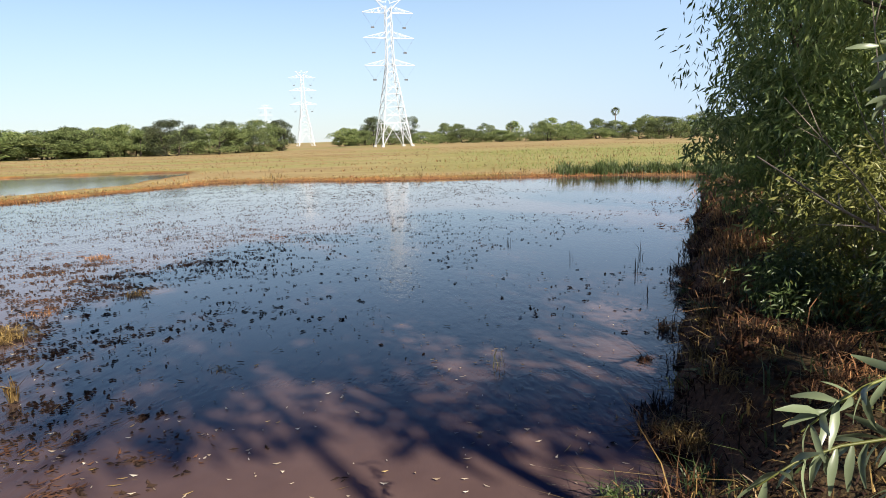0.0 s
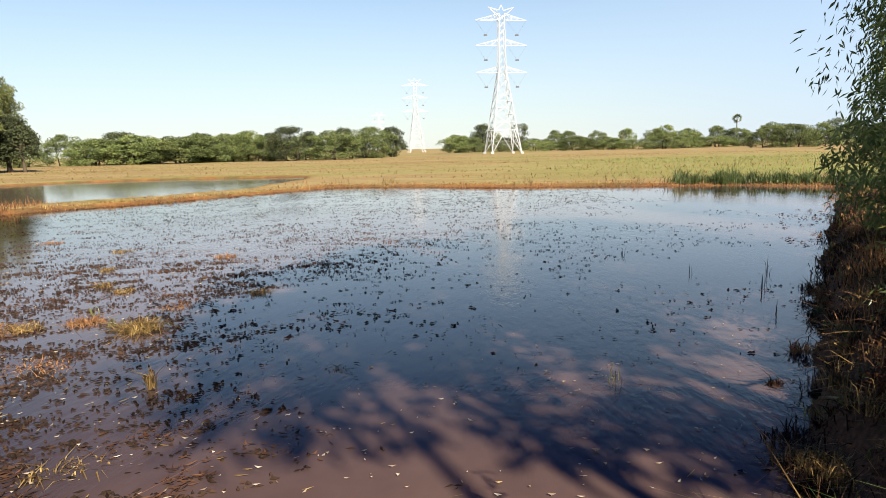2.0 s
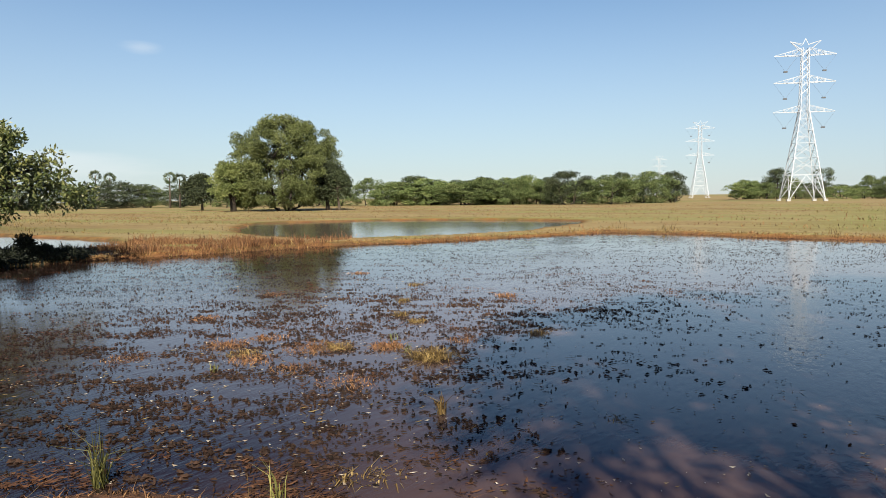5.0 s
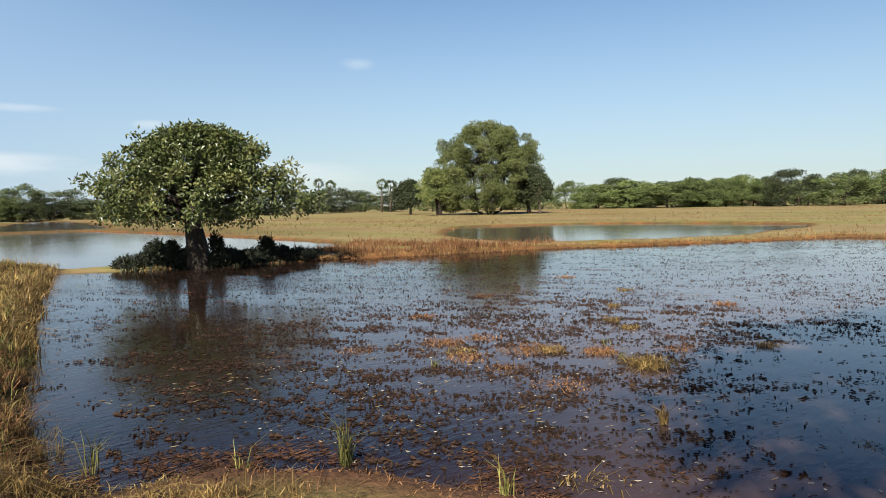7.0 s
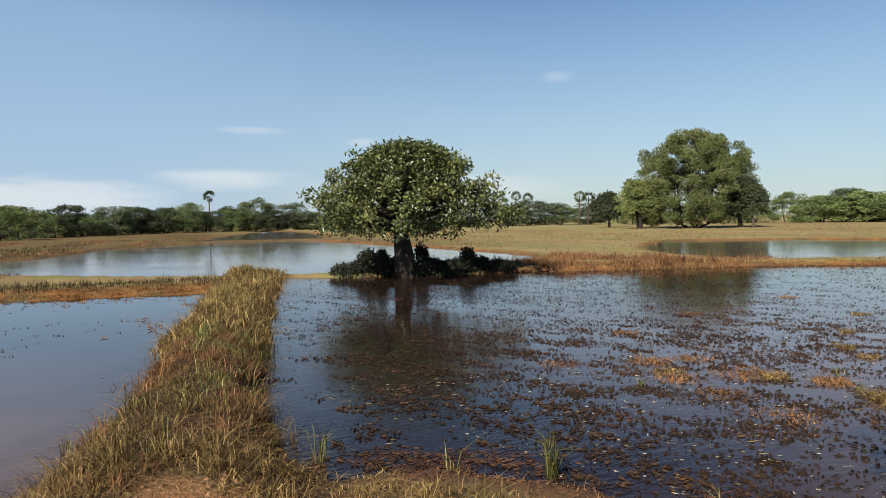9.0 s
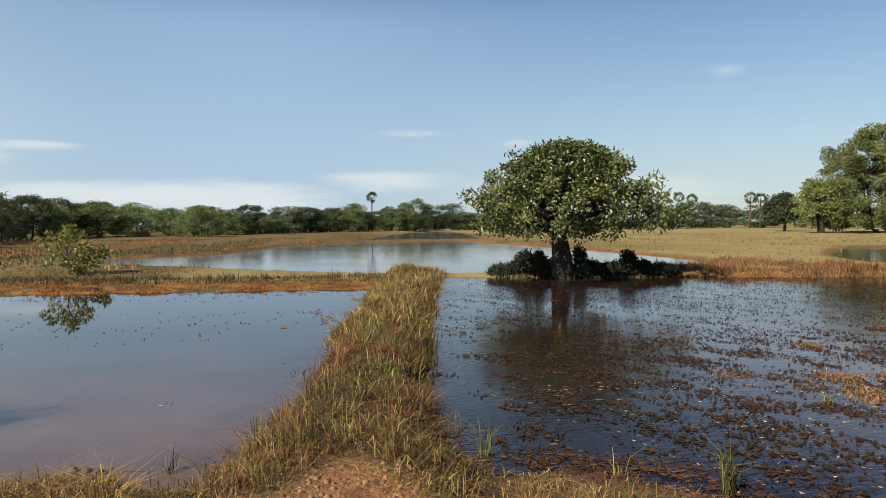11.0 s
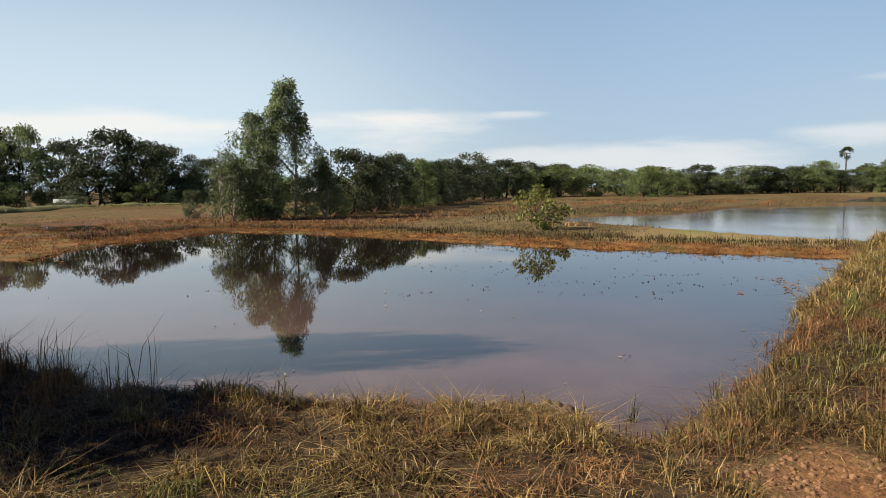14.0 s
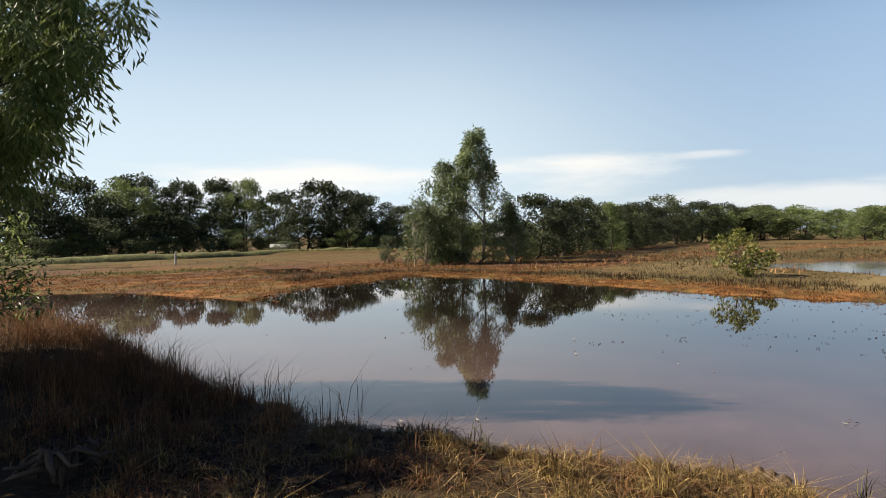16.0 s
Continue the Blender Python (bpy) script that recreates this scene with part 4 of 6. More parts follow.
# ---------------------------------------------------------------- pylons
def pylon_parts():
    """A double-circuit lattice tower, 40 m high, arms along x."""
    H, B, N = 40.3, 4.25, 1.0                      # height, half width at the foot and at the waist
    levels = [0, 6.5, 10.8, 14.4, 17.6, 20.4, 22.6]
    wide = lambda z: B + (N - B) * min(z / 22.6, 1) if z < 22.6 else N + (0.75 - N) * (z - 22.6) / 15
    corners = [(-1, -1), (1, -1), (1, 1), (-1, 1)]
    parts = []
    at = lambda c, z: np.array((c[0] * wide(z), c[1] * wide(z), z))
    for c in corners:
        parts.append(("leg", [strut(at(c, 0), at(c, 22.6), 0.18), strut(at(c, 22.6), at(c, 38), 0.13)], STEEL))
        parts.append(("footing", [box(c[0] * B, c[1] * B, 0.1, 0.9, 0.9, 0.7)], CONCRETE))
    for k in range(4):
        a, b = corners[k], corners[(k + 1) % 4]
        bars = []
        for i, (z0, z1) in enumerate(zip(levels, levels[1:])):
            if i == 0:
                top = (at(a, z1) + at(b, z1)) / 2
                bars += [strut(at(a, z0), top, 0.12), strut(at(b, z0), top, 0.12)]
                for u in (0.3, 0.52, 0.74):
                    for c in (a, b):
                        bars.append(strut(at(c, z1 * u), at(c, z0) * (1 - u) + top * u, 0.06))
                        bars.append(strut(at(c, z1 * (u + 0.16)), at(c, z0) * (1 - u) + top * u, 0.06))
            else:
                bars += [strut(at(a, z0), at(b, z1), 0.1), strut(at(b, z0), at(a, z1), 0.1)]
                if i < 4:
                    m = (at(a, z0) + at(b, z0) + at(a, z1) + at(b, z1)) / 4
                    bars += [strut((at(a, z0) + at(a, z1)) / 2, m, 0.07), strut((at(b, z0) + at(b, z1)) / 2, m, 0.07)]
            bars.append(strut(at(a, z1), at(b, z1), 0.09))
        z = 22.6
        while z < 37.2:
            bars += [strut(at(a, z), at(b, z + 1.9), 0.075), strut(at(b, z), at(a, z + 1.9), 0.075)]
            z += 1.9
        parts.append(("brace_panel", bars, STEEL))
    for z in (22.2, 29.5, 36.2):
        for s in (-1, 1):
            tip, bars = np.array((s * 7.2, 0, z)), []
            for w in (-1, 1):
                lo, hi = np.array((s * 0.9, w * 0.85, z)), np.array((s * 0.85, w * 0.8, z + 1.7))
                bars += [strut(lo, tip, 0.13), strut(hi, tip + (0, 0, 0.1), 0.08)]
                for u in (0.3, 0.6):
                    bars.append(strut(lo * (1 - u) + tip * u, hi * (1 - u) + tip * u, 0.08))
                    bars.append(strut(lo * (1 - u) + tip * u, hi * (1 - u + 0.25) + tip * (u - 0.25), 0.08))
            parts.append(("cross_arm", bars, STEEL))
            low = tip + (-s * 2.7, 0, -3.9)
            parts.append(("insulator", [tube([tip, low], [0.018, 0.018], 5), tube([np.array((s * 1.6, 0, z)), low], [0.018, 0.018], 5), box(low[0], low[1], low[2], 0.9, 0.4, 0.35)], DARK_STEEL))
    for s in (-1, 1):
        tip, bars = np.array((s * 3.6, 0, H - 0.6)), []
        for w in (-1, 1):
            bars += [strut((s * 0.75, w * 0.75, 37.2), tip, 0.14), strut((s * 0.7, w * 0.7, 38.8), tip, 0.11)]
        bars.append(strut((s * 0.7, 0, 38.8), (0, 0, H), 0.12))
        parts.append(("peak_arm", bars, STEEL))
    return [(n, mesh_of(n, *join(p), m)) for n, p, m in parts]


PYLON = pylon_parts()
for x, y, words in [(-13.0, 197.6, "white lattice power pylon in the green field"), (-73.0, 383.0, "white lattice pylon standing behind the hedgerow"),
                    (-171.3, 699.4, "far lattice power pylon above the treetops")]:
    ob = thing("pylon", x, y, 0.25, words, "pylon", "line of pylons", 20)
    for n, me in PYLON:
        part(n, me, ob)


# ---------------------------------------------------------------- grass and weeds (uncountable)
def grow(name, label, seed, n, x0, x1, y0, y1, keep, height, width, mat, lean=0.4, bend=0.6, base=0.0, clump=0.0):
    """A sward over a stretch of the plan; keep(x, y, d, ponds) gives the chance that a blade stands there."""
    rng = np.random.default_rng(seed)
    x, y = rng.uniform(x0, x1, n), rng.uniform(y0, y1, n)
    h, zones, d, ponds = lie(x, y)
    k = rng.uniform(0, 1, n) < keep(x, y, d, ponds) * (0.25 + 0.75 * smooth(0.25, 0.6, vnoise(x, y, 0.55, seed)))
    bunch = vnoise(x, y, 0.17, seed + 3)
    k &= rng.uniform(0, 1, n) < 1 - clump * smooth(0.62, 0.38, bunch)
    x, y, h, bunch = x[k], y[k], h[k], bunch[k]
    at = np.stack([x, y, np.maximum(h, base - 0.03) - 0.02], 1)
    tall = height * (0.4 + 0.6 * vnoise(x, y, 1.1, seed + 1) + 0.9 * smooth(0.45, 0.85, vnoise(x, y, 0.32, seed + 2)))
    tall = tall * (1 + clump * (0.6 * smooth(0.4, 0.8, bunch) - 0.3))
    v, f = blade_array(rng, at, tall, width, lean, bend)
    tagged(new(name, mesh_of(name, v, f, mat)), label, "grass", kind="stuff")


def on_dike(x, y):
    return smooth(1.25, 0.7, along(x, y, DIKE))


bare = lambda x, y: smooth(0.55, 1.25, np.hypot(x - BARE[0], y - BARE[1]) + 0.6 * (vnoise(x, y, 0.5, 12) - 0.5))
HEAP = (-2.5, -5.8)
clear = lambda x, y: smooth(0.3, 0.6, np.hypot(x - HEAP[0] - 0.1, y - HEAP[1] + 0.0))
near_bank = lambda x, y: smooth(4.6, 3.0, along(x, y, BANK[2:])) * clear(x, y)
# the dike between the two paddies
grow("dike_grass", "tangled straw-coloured grass covering the earth dike", 101, 430000, -30, -4.5, -2.5, 7.5, lambda x, y, d, p: on_dike(x, y) * (d > -0.12) * bare(x, y) * smooth(34, 8, -x), 0.175, 0.008, GRASS_STRAW, 1.8, 1.0, clump=0.95)
grow("dike_grass", "straw grass on the far half of the dike", 123, 60000, -30, -12, 0, 7.5, lambda x, y, d, p: on_dike(x, y) * (d > -0.12), 0.32, 0.02, GRASS_STRAW, 1.3, 1.0)
grow("dike_grass", "yellowing green grass tufts along the dike crest", 102, 240000, -30, -5, -2.5, 7.5, lambda x, y, d, p: on_dike(x, y) * (d > -0.05) * bare(x, y) * smooth(0.22, 0.5, vnoise(x, y, 1.1, 40)) * (0.3 + 0.7 * smooth(-6.5, -11, x)), 0.22, 0.008, GRASS_GREEN, 1.3, 0.9, clump=0.95)
grow("dike_grass", "russet dry grass on the dike's flanks", 103, 60000, -30, -5, -2.5, 7.5, lambda x, y, d, p: on_dike(x, y) * (np.abs(d) < 0.5) * 0.8, 0.2, 0.0115, GRASS_RED, 1.5, 1.0, clump=0.8)
grow("dike_grass", "russet stalks in the near end of the dike", 144, 60000, -12, -4.5, -2.5, 2.5, lambda x, y, d, p: on_dike(x, y) * (d > -0.05) * bare(x, y) * smooth(0.3, 0.6, vnoise(x, y, 0.7, 73)), 0.15, 0.008, GRASS_RED, 1.8, 1.0, clump=0.95)
grow("straw_litter", "short straw bristling from the bare soil", 145, 5000, -5.8, -3.7, -1.3, 1.0, lambda x, y, d, p: smooth(1.2, 0.4, np.hypot(x - BARE[0], y - BARE[1])), 0.05, 0.006, GRASS_STRAW, 2.5, 0.8)
grow("straw_litter", "trodden straw lying on the bare soil", 135, 15000, -5.8, -3.7, -1.3, 1.0, lambda x, y, d, p: smooth(1.1, 0.4, np.hypot(x - BARE[0], y - BARE[1])), 0.035, 0.009, GRASS_RED, 4.0, 0.6)
# low thatch whose dark colour also supplies the shade in the sward's gaps
grow("dead_thatch", "dead thatch darkened for the shade at the foot of the grass", 142, 170000, -30, -2.6, -7.5, 7.5, lambda x, y, d, p: np.maximum(on_dike(x, y), near_bank(x, y) * (x > -8)) * (d > -0.15) * bare(x, y) * smooth(24, 10, -x) * (1 - smooth(0.6, 1.4, y) * smooth(-6.4, -5.6, x)), 0.07, 0.014, DEBRIS_RED, 2.2, 0.8)
# the near bank where one stands
grow("bank_grass", "short dry straw grass on the near bank", 104, 230000, -7, -2.4, -7.5, 3.8, lambda x, y, d, p: near_bank(x, y) * (d > 0.05) * bare(x, y) * (1 - 0.97 * smooth(0.6, 1.4, y) * smooth(1.1, 0.6, d)), 0.13, 0.007, GRASS_STRAW, 1.7, 1.0, clump=0.95)
grow("bank_grass", "russet dead grass in the near bank's sward", 124, 90000, -7, -2.4, -7.5, 3.8, lambda x, y, d, p: near_bank(x, y) * (d > 0.0) * bare(x, y) * smooth(0.35, 0.6, vnoise(x, y, 0.8, 46)), 0.14, 0.0075, GRASS_RED, 1.8, 1.0, clump=0.9)
grow("bank_grass", "greener grass tufts on the near bank", 105, 40000, -7.5, -2.4, -4, 0.6, lambda x, y, d, p: near_bank(x, y) * (d > 0.0) * bare(x, y) * smooth(0.38, 0.6, vnoise(x, y, 1.3, 41)), 0.17, 0.007, GRASS_GREEN, 1.1, 0.9, clump=0.95)
grow("reed_grass", "tall russet grass lining the pond shore", 106, 330000, -9.5, -1, -28, -4.4, lambda x, y, d, p: (d > -0.25) * smooth(3.0, 1.0, d) * smooth(-4.4, -6.8, y) * smooth(-26, -8, y), 0.33, 0.0062, GRASS_RED, 0.7, 0.7, clump=0.6)
grow("reed_grass", "sparse reeds standing in the shallow water", 107, 5000, -10, -4.5, -16, -3, lambda x, y, d, p: (d < 0) * smooth(-1.2, -0.1, d) * smooth(-4, -7, y) * 0.6, 0.3, 0.004, GRASS_RED, 0.5, 0.5)
grow("shore_litter", "brown straw and dead leaves on the muddy near shore", 137, 26000, -7, -2.5, 0.6, 4.6, lambda x, y, d, p: (d > -0.15) * smooth(2.2, 0.4, d) * smooth(0.3, 0.55, vnoise(x, y, 0.5, 70)), 0.045, 0.012, GRASS_RED, 3.0, 0.8)
grow("shore_litter", "pale trampled straw on the near shore", 138, 16000, -7, -2.5, 0.6, 4.6, lambda x, y, d, p: (d > 0.0) * smooth(2.2, 0.4, d) * smooth(0.4, 0.6, vnoise(x, y, 0.7, 71)), 0.05, 0.009, GRASS_STRAW, 3.0, 0.8)
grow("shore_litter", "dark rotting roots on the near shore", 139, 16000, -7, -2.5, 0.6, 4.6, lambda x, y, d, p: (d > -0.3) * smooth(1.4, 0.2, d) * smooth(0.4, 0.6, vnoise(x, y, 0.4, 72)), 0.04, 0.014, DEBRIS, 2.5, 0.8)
# right-hand bank under the trees
grow("bank_litter", "trampled dry grass and leaf litter under the trees", 108, 110000, 0.5, 9, 2.5, 24, lambda x, y, d, p: (d > -0.1) * smooth(3.0, 1.2, d) * smooth(0.4, 0.6, vnoise(x, y, 0.6, 47)), 0.12, 0.011, GRASS_STRAW, 2.6, 1.0, clump=0.9)
# near-black weeds, which put part of the trees' shade into the bank's colour
grow("bank_litter", "dead weeds darkened for the shade under the bank trees", 109, 26000, 0.5, 10, 2.5, 24, lambda x, y, d, p: (d > -0.25) * smooth(3.5, 1.0, d), 0.2, 0.011, DEBRIS, 1.5, 1.0)
grow("bank_litter", "russet dead grass clumps under the bank trees", 125, 50000, 0.5, 8, 2.5, 16, lambda x, y, d, p: (d > 0.1) * smooth(3.5, 1.0, d) * smooth(0.55, 0.7, vnoise(x, y, 0.9, 44)), 0.3, 0.010, GRASS_RED, 1.0, 1.0)
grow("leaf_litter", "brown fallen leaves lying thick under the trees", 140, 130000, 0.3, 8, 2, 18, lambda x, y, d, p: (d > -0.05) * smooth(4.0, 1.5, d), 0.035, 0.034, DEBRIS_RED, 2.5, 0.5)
grow("leaf_litter", "pale dry leaves and twigs on the shaded bank", 141, 9000, 0.5, 6, 2, 12, lambda x, y, d, p: (d > 0.0) * smooth(3.0, 1.0, d), 0.03, 0.02, GRASS_STRAW, 3.0, 0.5)
grow("bank_weed", "low dark green weeds on the shaded bank", 126, 9000, 0.8, 9, 3, 18, lambda x, y, d, p: (d > 0.0) * smooth(3.5, 1.0, d) * smooth(0.45, 0.6, vnoise(x, y, 0.8, 48)), 0.16, 0.016, LEAF_HANG, 1.3, 0.8)
# far banks of the brown paddy
grow("far_bank_grass", "dry straw grass on the far bank", 110, 120000, -32, 18, 10, 48, lambda x, y, d, p: (d > -0.05) * smooth(3.2, 1.0, d) * (p[0] < 4) * (y > 9), 0.12, 0.022, GRASS_STRAW, 1.0, 0.8)
grow("far_bank_grass", "russet weeds along the far waterline", 111, 160000, -32, 18, 8, 44, lambda x, y, d, p: (d > -0.3) * smooth(1.5, 0.5, np.abs(p[0])), 0.13, 0.022, GRASS_RED, 1.0, 0.8)
grow("far_bank_grass", "orange marsh weed at the far waterline", 112, 40000, -20, 16, 26, 44, lambda x, y, d, p: (d > -0.6) * smooth(0.9, 0.2, np.abs(p[0])) * 0.9, 0.12, 0.03, MAT_RUST, 1.0, 0.8)
grow("far_bank_grass", "tall dry tussocks on the far bank", 127, 40000, -32, 18, 10, 48, lambda x, y, d, p: (d > 0.2) * (p[0] < 4) * smooth(0.68, 0.8, vnoise(x, y, 1.6, 49)) * smooth(2.5, 5, along(x, y, STRIP)), 0.4, 0.025, GRASS_STRAW, 0.8, 0.8)
grow("far_bank_grass", "russet weeds between the two far ponds", 130, 60000, -36, -21.5, 14, 31, lambda x, y, d, p: (d > 0.1) * smooth(0.3, 0.55, vnoise(x, y, 2.0, 65)) * smooth(28, 25, y - 0.6 * (x + 26)), 0.3, 0.024, GRASS_RED, 0.9, 0.7)
grow("field_grass", "fresh green grass in the field before the pylons", 113, 18000, -6, 40, 40, 100, lambda x, y, d, p: smooth(4, 7, p[0]) * smooth(-5, 6, x - 0.05 * y) * 0.7, 0.2, 0.05, GRASS_FRESH, 0.9, 0.6)
grow("field_grass", "dark green rushes on the far shore", 114, 60000, 5, 20, 28, 42, lambda x, y, d, p: (p[0] > 0.25) * (p[0] < 2.6) * smooth(5.5, 7.5, x), 0.5, 0.035, LEAF_HANG, 0.7, 0.6)
grow("field_grass", "dry gold grass across the fields", 115, 36000, -110, 40, 20, 150, lambda x, y, d, p: smooth(0.5, 2, d) * 0.7 * smooth(0.35, 0.6, vnoise(x * 0.25, y, 3.0, 61)), 0.16, 0.06, GRASS_STRAW, 1.0, 0.7)
grow("field_grass", "darker dead grass along the field furrows", 128, 36000, -110, 40, 40, 150, lambda x, y, d, p: smooth(0.5, 2, d) * smooth(0.62, 0.75, vnoise(x * 0.12, y, 2.6, 62)), 0.2, 0.06, GRASS_RED, 1.0, 0.7)
grow("bund_grass", "green grass along the southern field bund", 131, 50000, -95, -6, -86, -48, lambda x, y, d, p: smooth(3.0, 1.8, along(x, y, BUND)), 0.22, 0.05, GRASS_GREEN, 0.9, 0.7)
grow("bund_grass", "green grass on the turfed field bund", 143, 60000, -112, -6, -70, -60, lambda x, y, d, p: smooth(1.7, 0.9, along(x, y, RIDGE)), 0.3, 0.05, GRASS_GREEN, 0.9, 0.7, base=0.35)
grow("bund_grass", "olive grass strip at the marsh's edge", 132, 30000, -34, -8, -52, -38, lambda x, y, d, p: (d > 0.2) * smooth(2.2, 1.2, along(x, y, [(-8, -47), (-18, -44.5), (-30, -42)])), 0.2, 0.03, GRASS_GREEN, 1.0, 0.7)
# beyond the second pond
grow("marsh_weed", "orange marsh weed matted along the far shore", 116, 150000, -36, -21, -28, 3, lambda x, y, d, p: (p[1] > -0.4) * smooth(3.4, 2.4, p[1]) * (x < -21.5), 0.09, 0.024, MAT_RUST, 1.6, 0.9)
grow("marsh_weed", "orange and olive weed mat over the shallow marsh", 117, 130000, -40, -7, -48, -19, lambda x, y, d, p: (p[1] > -0.3) * smooth(16, 11, p[1]) * smooth(-18, -21, y), 0.10, 0.03, MAT_RUST, 1.5, 0.9)
grow("marsh_weed", "olive green patches in the marsh", 129, 22000, -40, -7, -60, -22, lambda x, y, d, p: (p[1] > 1) * smooth(0.5, 0.65, vnoise(x * 0.3, y, 2.2, 63)), 0.14, 0.03, GRASS_OLIVE, 1.2, 0.9)
grow("reed_grass", "tall russet grass on the far dike", 118, 100000, -42, -22.5, -30, 6, lambda x, y, d, p: smooth(2.2, 2.8, p[1]) * smooth(5.0, 4.0, p[1]) * (d > 0.1), 0.28, 0.016, DEBRIS_RED, 0.9, 0.8, clump=0.5)
grow("reed_grass", "dull olive grass on the far dike", 133, 120000, -42, -22.5, -30, 6, lambda x, y, d, p: smooth(2.6, 3.1, p[1]) * smooth(5.2, 4.2, p[1]) * (d > 0.1), 0.22, 0.02, GRASS_OLIVE, 1.1, 0.8, clump=0.5)
grow("field_grass", "olive grass behind the far dike", 119, 40000, -60, -25, -40, -4, lambda x, y, d, p: smooth(4.0, 5.0, p[1]) * (d > 0.2), 0.13, 0.026, GRASS_OLIVE, 1.4, 0.8)
grow("field_grass", "brown grass in furrowed bands west of the ponds", 134, 60000, -112, -36, -36, 6, lambda x, y, d, p: (d > 0.2) * smooth(0.42, 0.58, vnoise(x * 0.12, y + 0.1 * x, 2.4, 66)), 0.2, 0.06, GRASS_RED, 0.9, 0.7)
grow("field_grass", "olive rushes west of the ponds", 136, 30000, -112, -36, -36, 6, lambda x, y, d, p: (d > 0.2) * smooth(0.55, 0.7, vnoise(x * 0.15, y, 2.8, 67)), 0.25, 0.06, GRASS_OLIVE, 0.8, 0.7)
grow("field_grass", "dry grass across the southern fields", 120, 24000, -110, 0, -75, -36, lambda x, y, d, p: smooth(8, 12, p[1]) * 0.7, 0.08, 0.05, GRASS_OLIVE, 1.4, 0.7)
grow("field_grass", "dry grass round the pale pond", 121, 30000, -130, -28, 6, 70, lambda x, y, d, p: (d > 0.1) * 0.8 * smooth(0.35, 0.6, vnoise(x * 0.25, y, 2.5, 64)), 0.17, 0.05, GRASS_STRAW, 1.0, 0.7)
# these weeds too carry the tree's shade in their leaf colour
grow("bank_weed", "leafy weeds darkened for the shade under the spreading tree", 122, 9000, -30, -22, 8, 20, lambda x, y, d, p: (d > -0.2) * smooth(2.6, 0.6, along(x, y, [(-26.6, 9.2), (-27.3, 14.5)])), 0.35, 0.06, LEAF_SHADE, 0.8, 0.6)


# ---------------------------------------------------------------- what floats on the brown paddy
def float_on(name, label, seed, n, x0, x1, y0, y1, keep, length, width, mat, lift=0.006, pond=0, rise=0.15, per=5, spread=(0.02, 0.13), lump=False):
    """Clumps of floating bits, drawn out along the wind; keep(x, y, d) gives the chance that a clump lies there."""
    rng = np.random.default_rng(seed)
    cx, cy = rng.uniform(x0, x1, n), rng.uniform(y0, y1, n)
    k = rng.uniform(0, 1, n) < keep(cx, cy, signed(cx, cy, (POND_A, POND_B)[pond]))
    cx, cy = cx[k], cy[k]
    n, wind = len(cx), rng.normal(0.45, 0.45, len(cx))
    reach, wind = np.repeat(rng.uniform(*spread, n), per), np.repeat(wind, per)
    u, v, n = rng.normal(0, 1, n * per) * reach, rng.normal(0, 0.4, n * per) * reach, n * per
    x, y = np.repeat(cx, per) + u * np.cos(wind) - v * np.sin(wind), np.repeat(cy, per) + u * np.sin(wind) + v * np.cos(wind)
    k = signed(x, y, (POND_A, POND_B)[pond]) < 0.1
    x, y, wind, n = x[k], y[k], wind[k], int(k.sum())
    at = np.stack([x, y, np.full(n, lift)], 1)
    a = wind + rng.normal(0, 0.8, n)
    dirs = np.stack([np.cos(a), np.sin(a), rng.uniform(-0.1, 1, n) * rise], 1)
    side = unit(np.cross(dirs, (0, 0, 1.0)))
    near = 1.0 - 0.25 * smooth(8, 20, np.hypot(x, y))
    ln, w = (length * near * rng.uniform(0.4, 1.5, n))[:, None], (width * near * rng.uniform(0.5, 1.4, n))[:, None]
    if lump:
        q = unit(np.stack([np.cos(a), np.sin(a), np.zeros(n)], 1))
        tip = at + q * ln * rng.uniform(-0.3, 0.3, n)[:, None] + np.array((0, 0, 1.0)) * (w * rng.uniform(0.25, 0.95, n)[:, None])
        v = np.stack([at - q * ln * 0.5, at + side * w * 0.5, at + q * ln * 0.5, at - side * w * 0.5, tip], 1).reshape(-1, 3)
        i = np.arange(n)[:, None] * 5
        f = np.concatenate([i + np.array([c]) for c in ([1, 0, 4], [2, 1, 4], [3, 2, 4], [0, 3, 4])])
        tagged(new(name, mesh_of(name, v, f, mat)), label, "weed", kind="stuff")
        return
    up = np.array((0, 0, 1.0)) * (w * rng.uniform(0.2, 0.8, n)[:, None])
    v = np.stack([at + up, at + dirs * ln * 0.5 - side * w * 0.5, at + dirs * ln + up * 0.6, at + dirs * ln * 0.45 + side * w * 0.5], 1).reshape(-1, 3)
    i = np.arange(n)[:, None] * 4
    f = np.concatenate([i + np.array([q]) for q in ([0, 1, 2], [0, 2, 3])])
    tagged(new(name, mesh_of(name, v, f, mat)), label, "weed", kind="stuff")


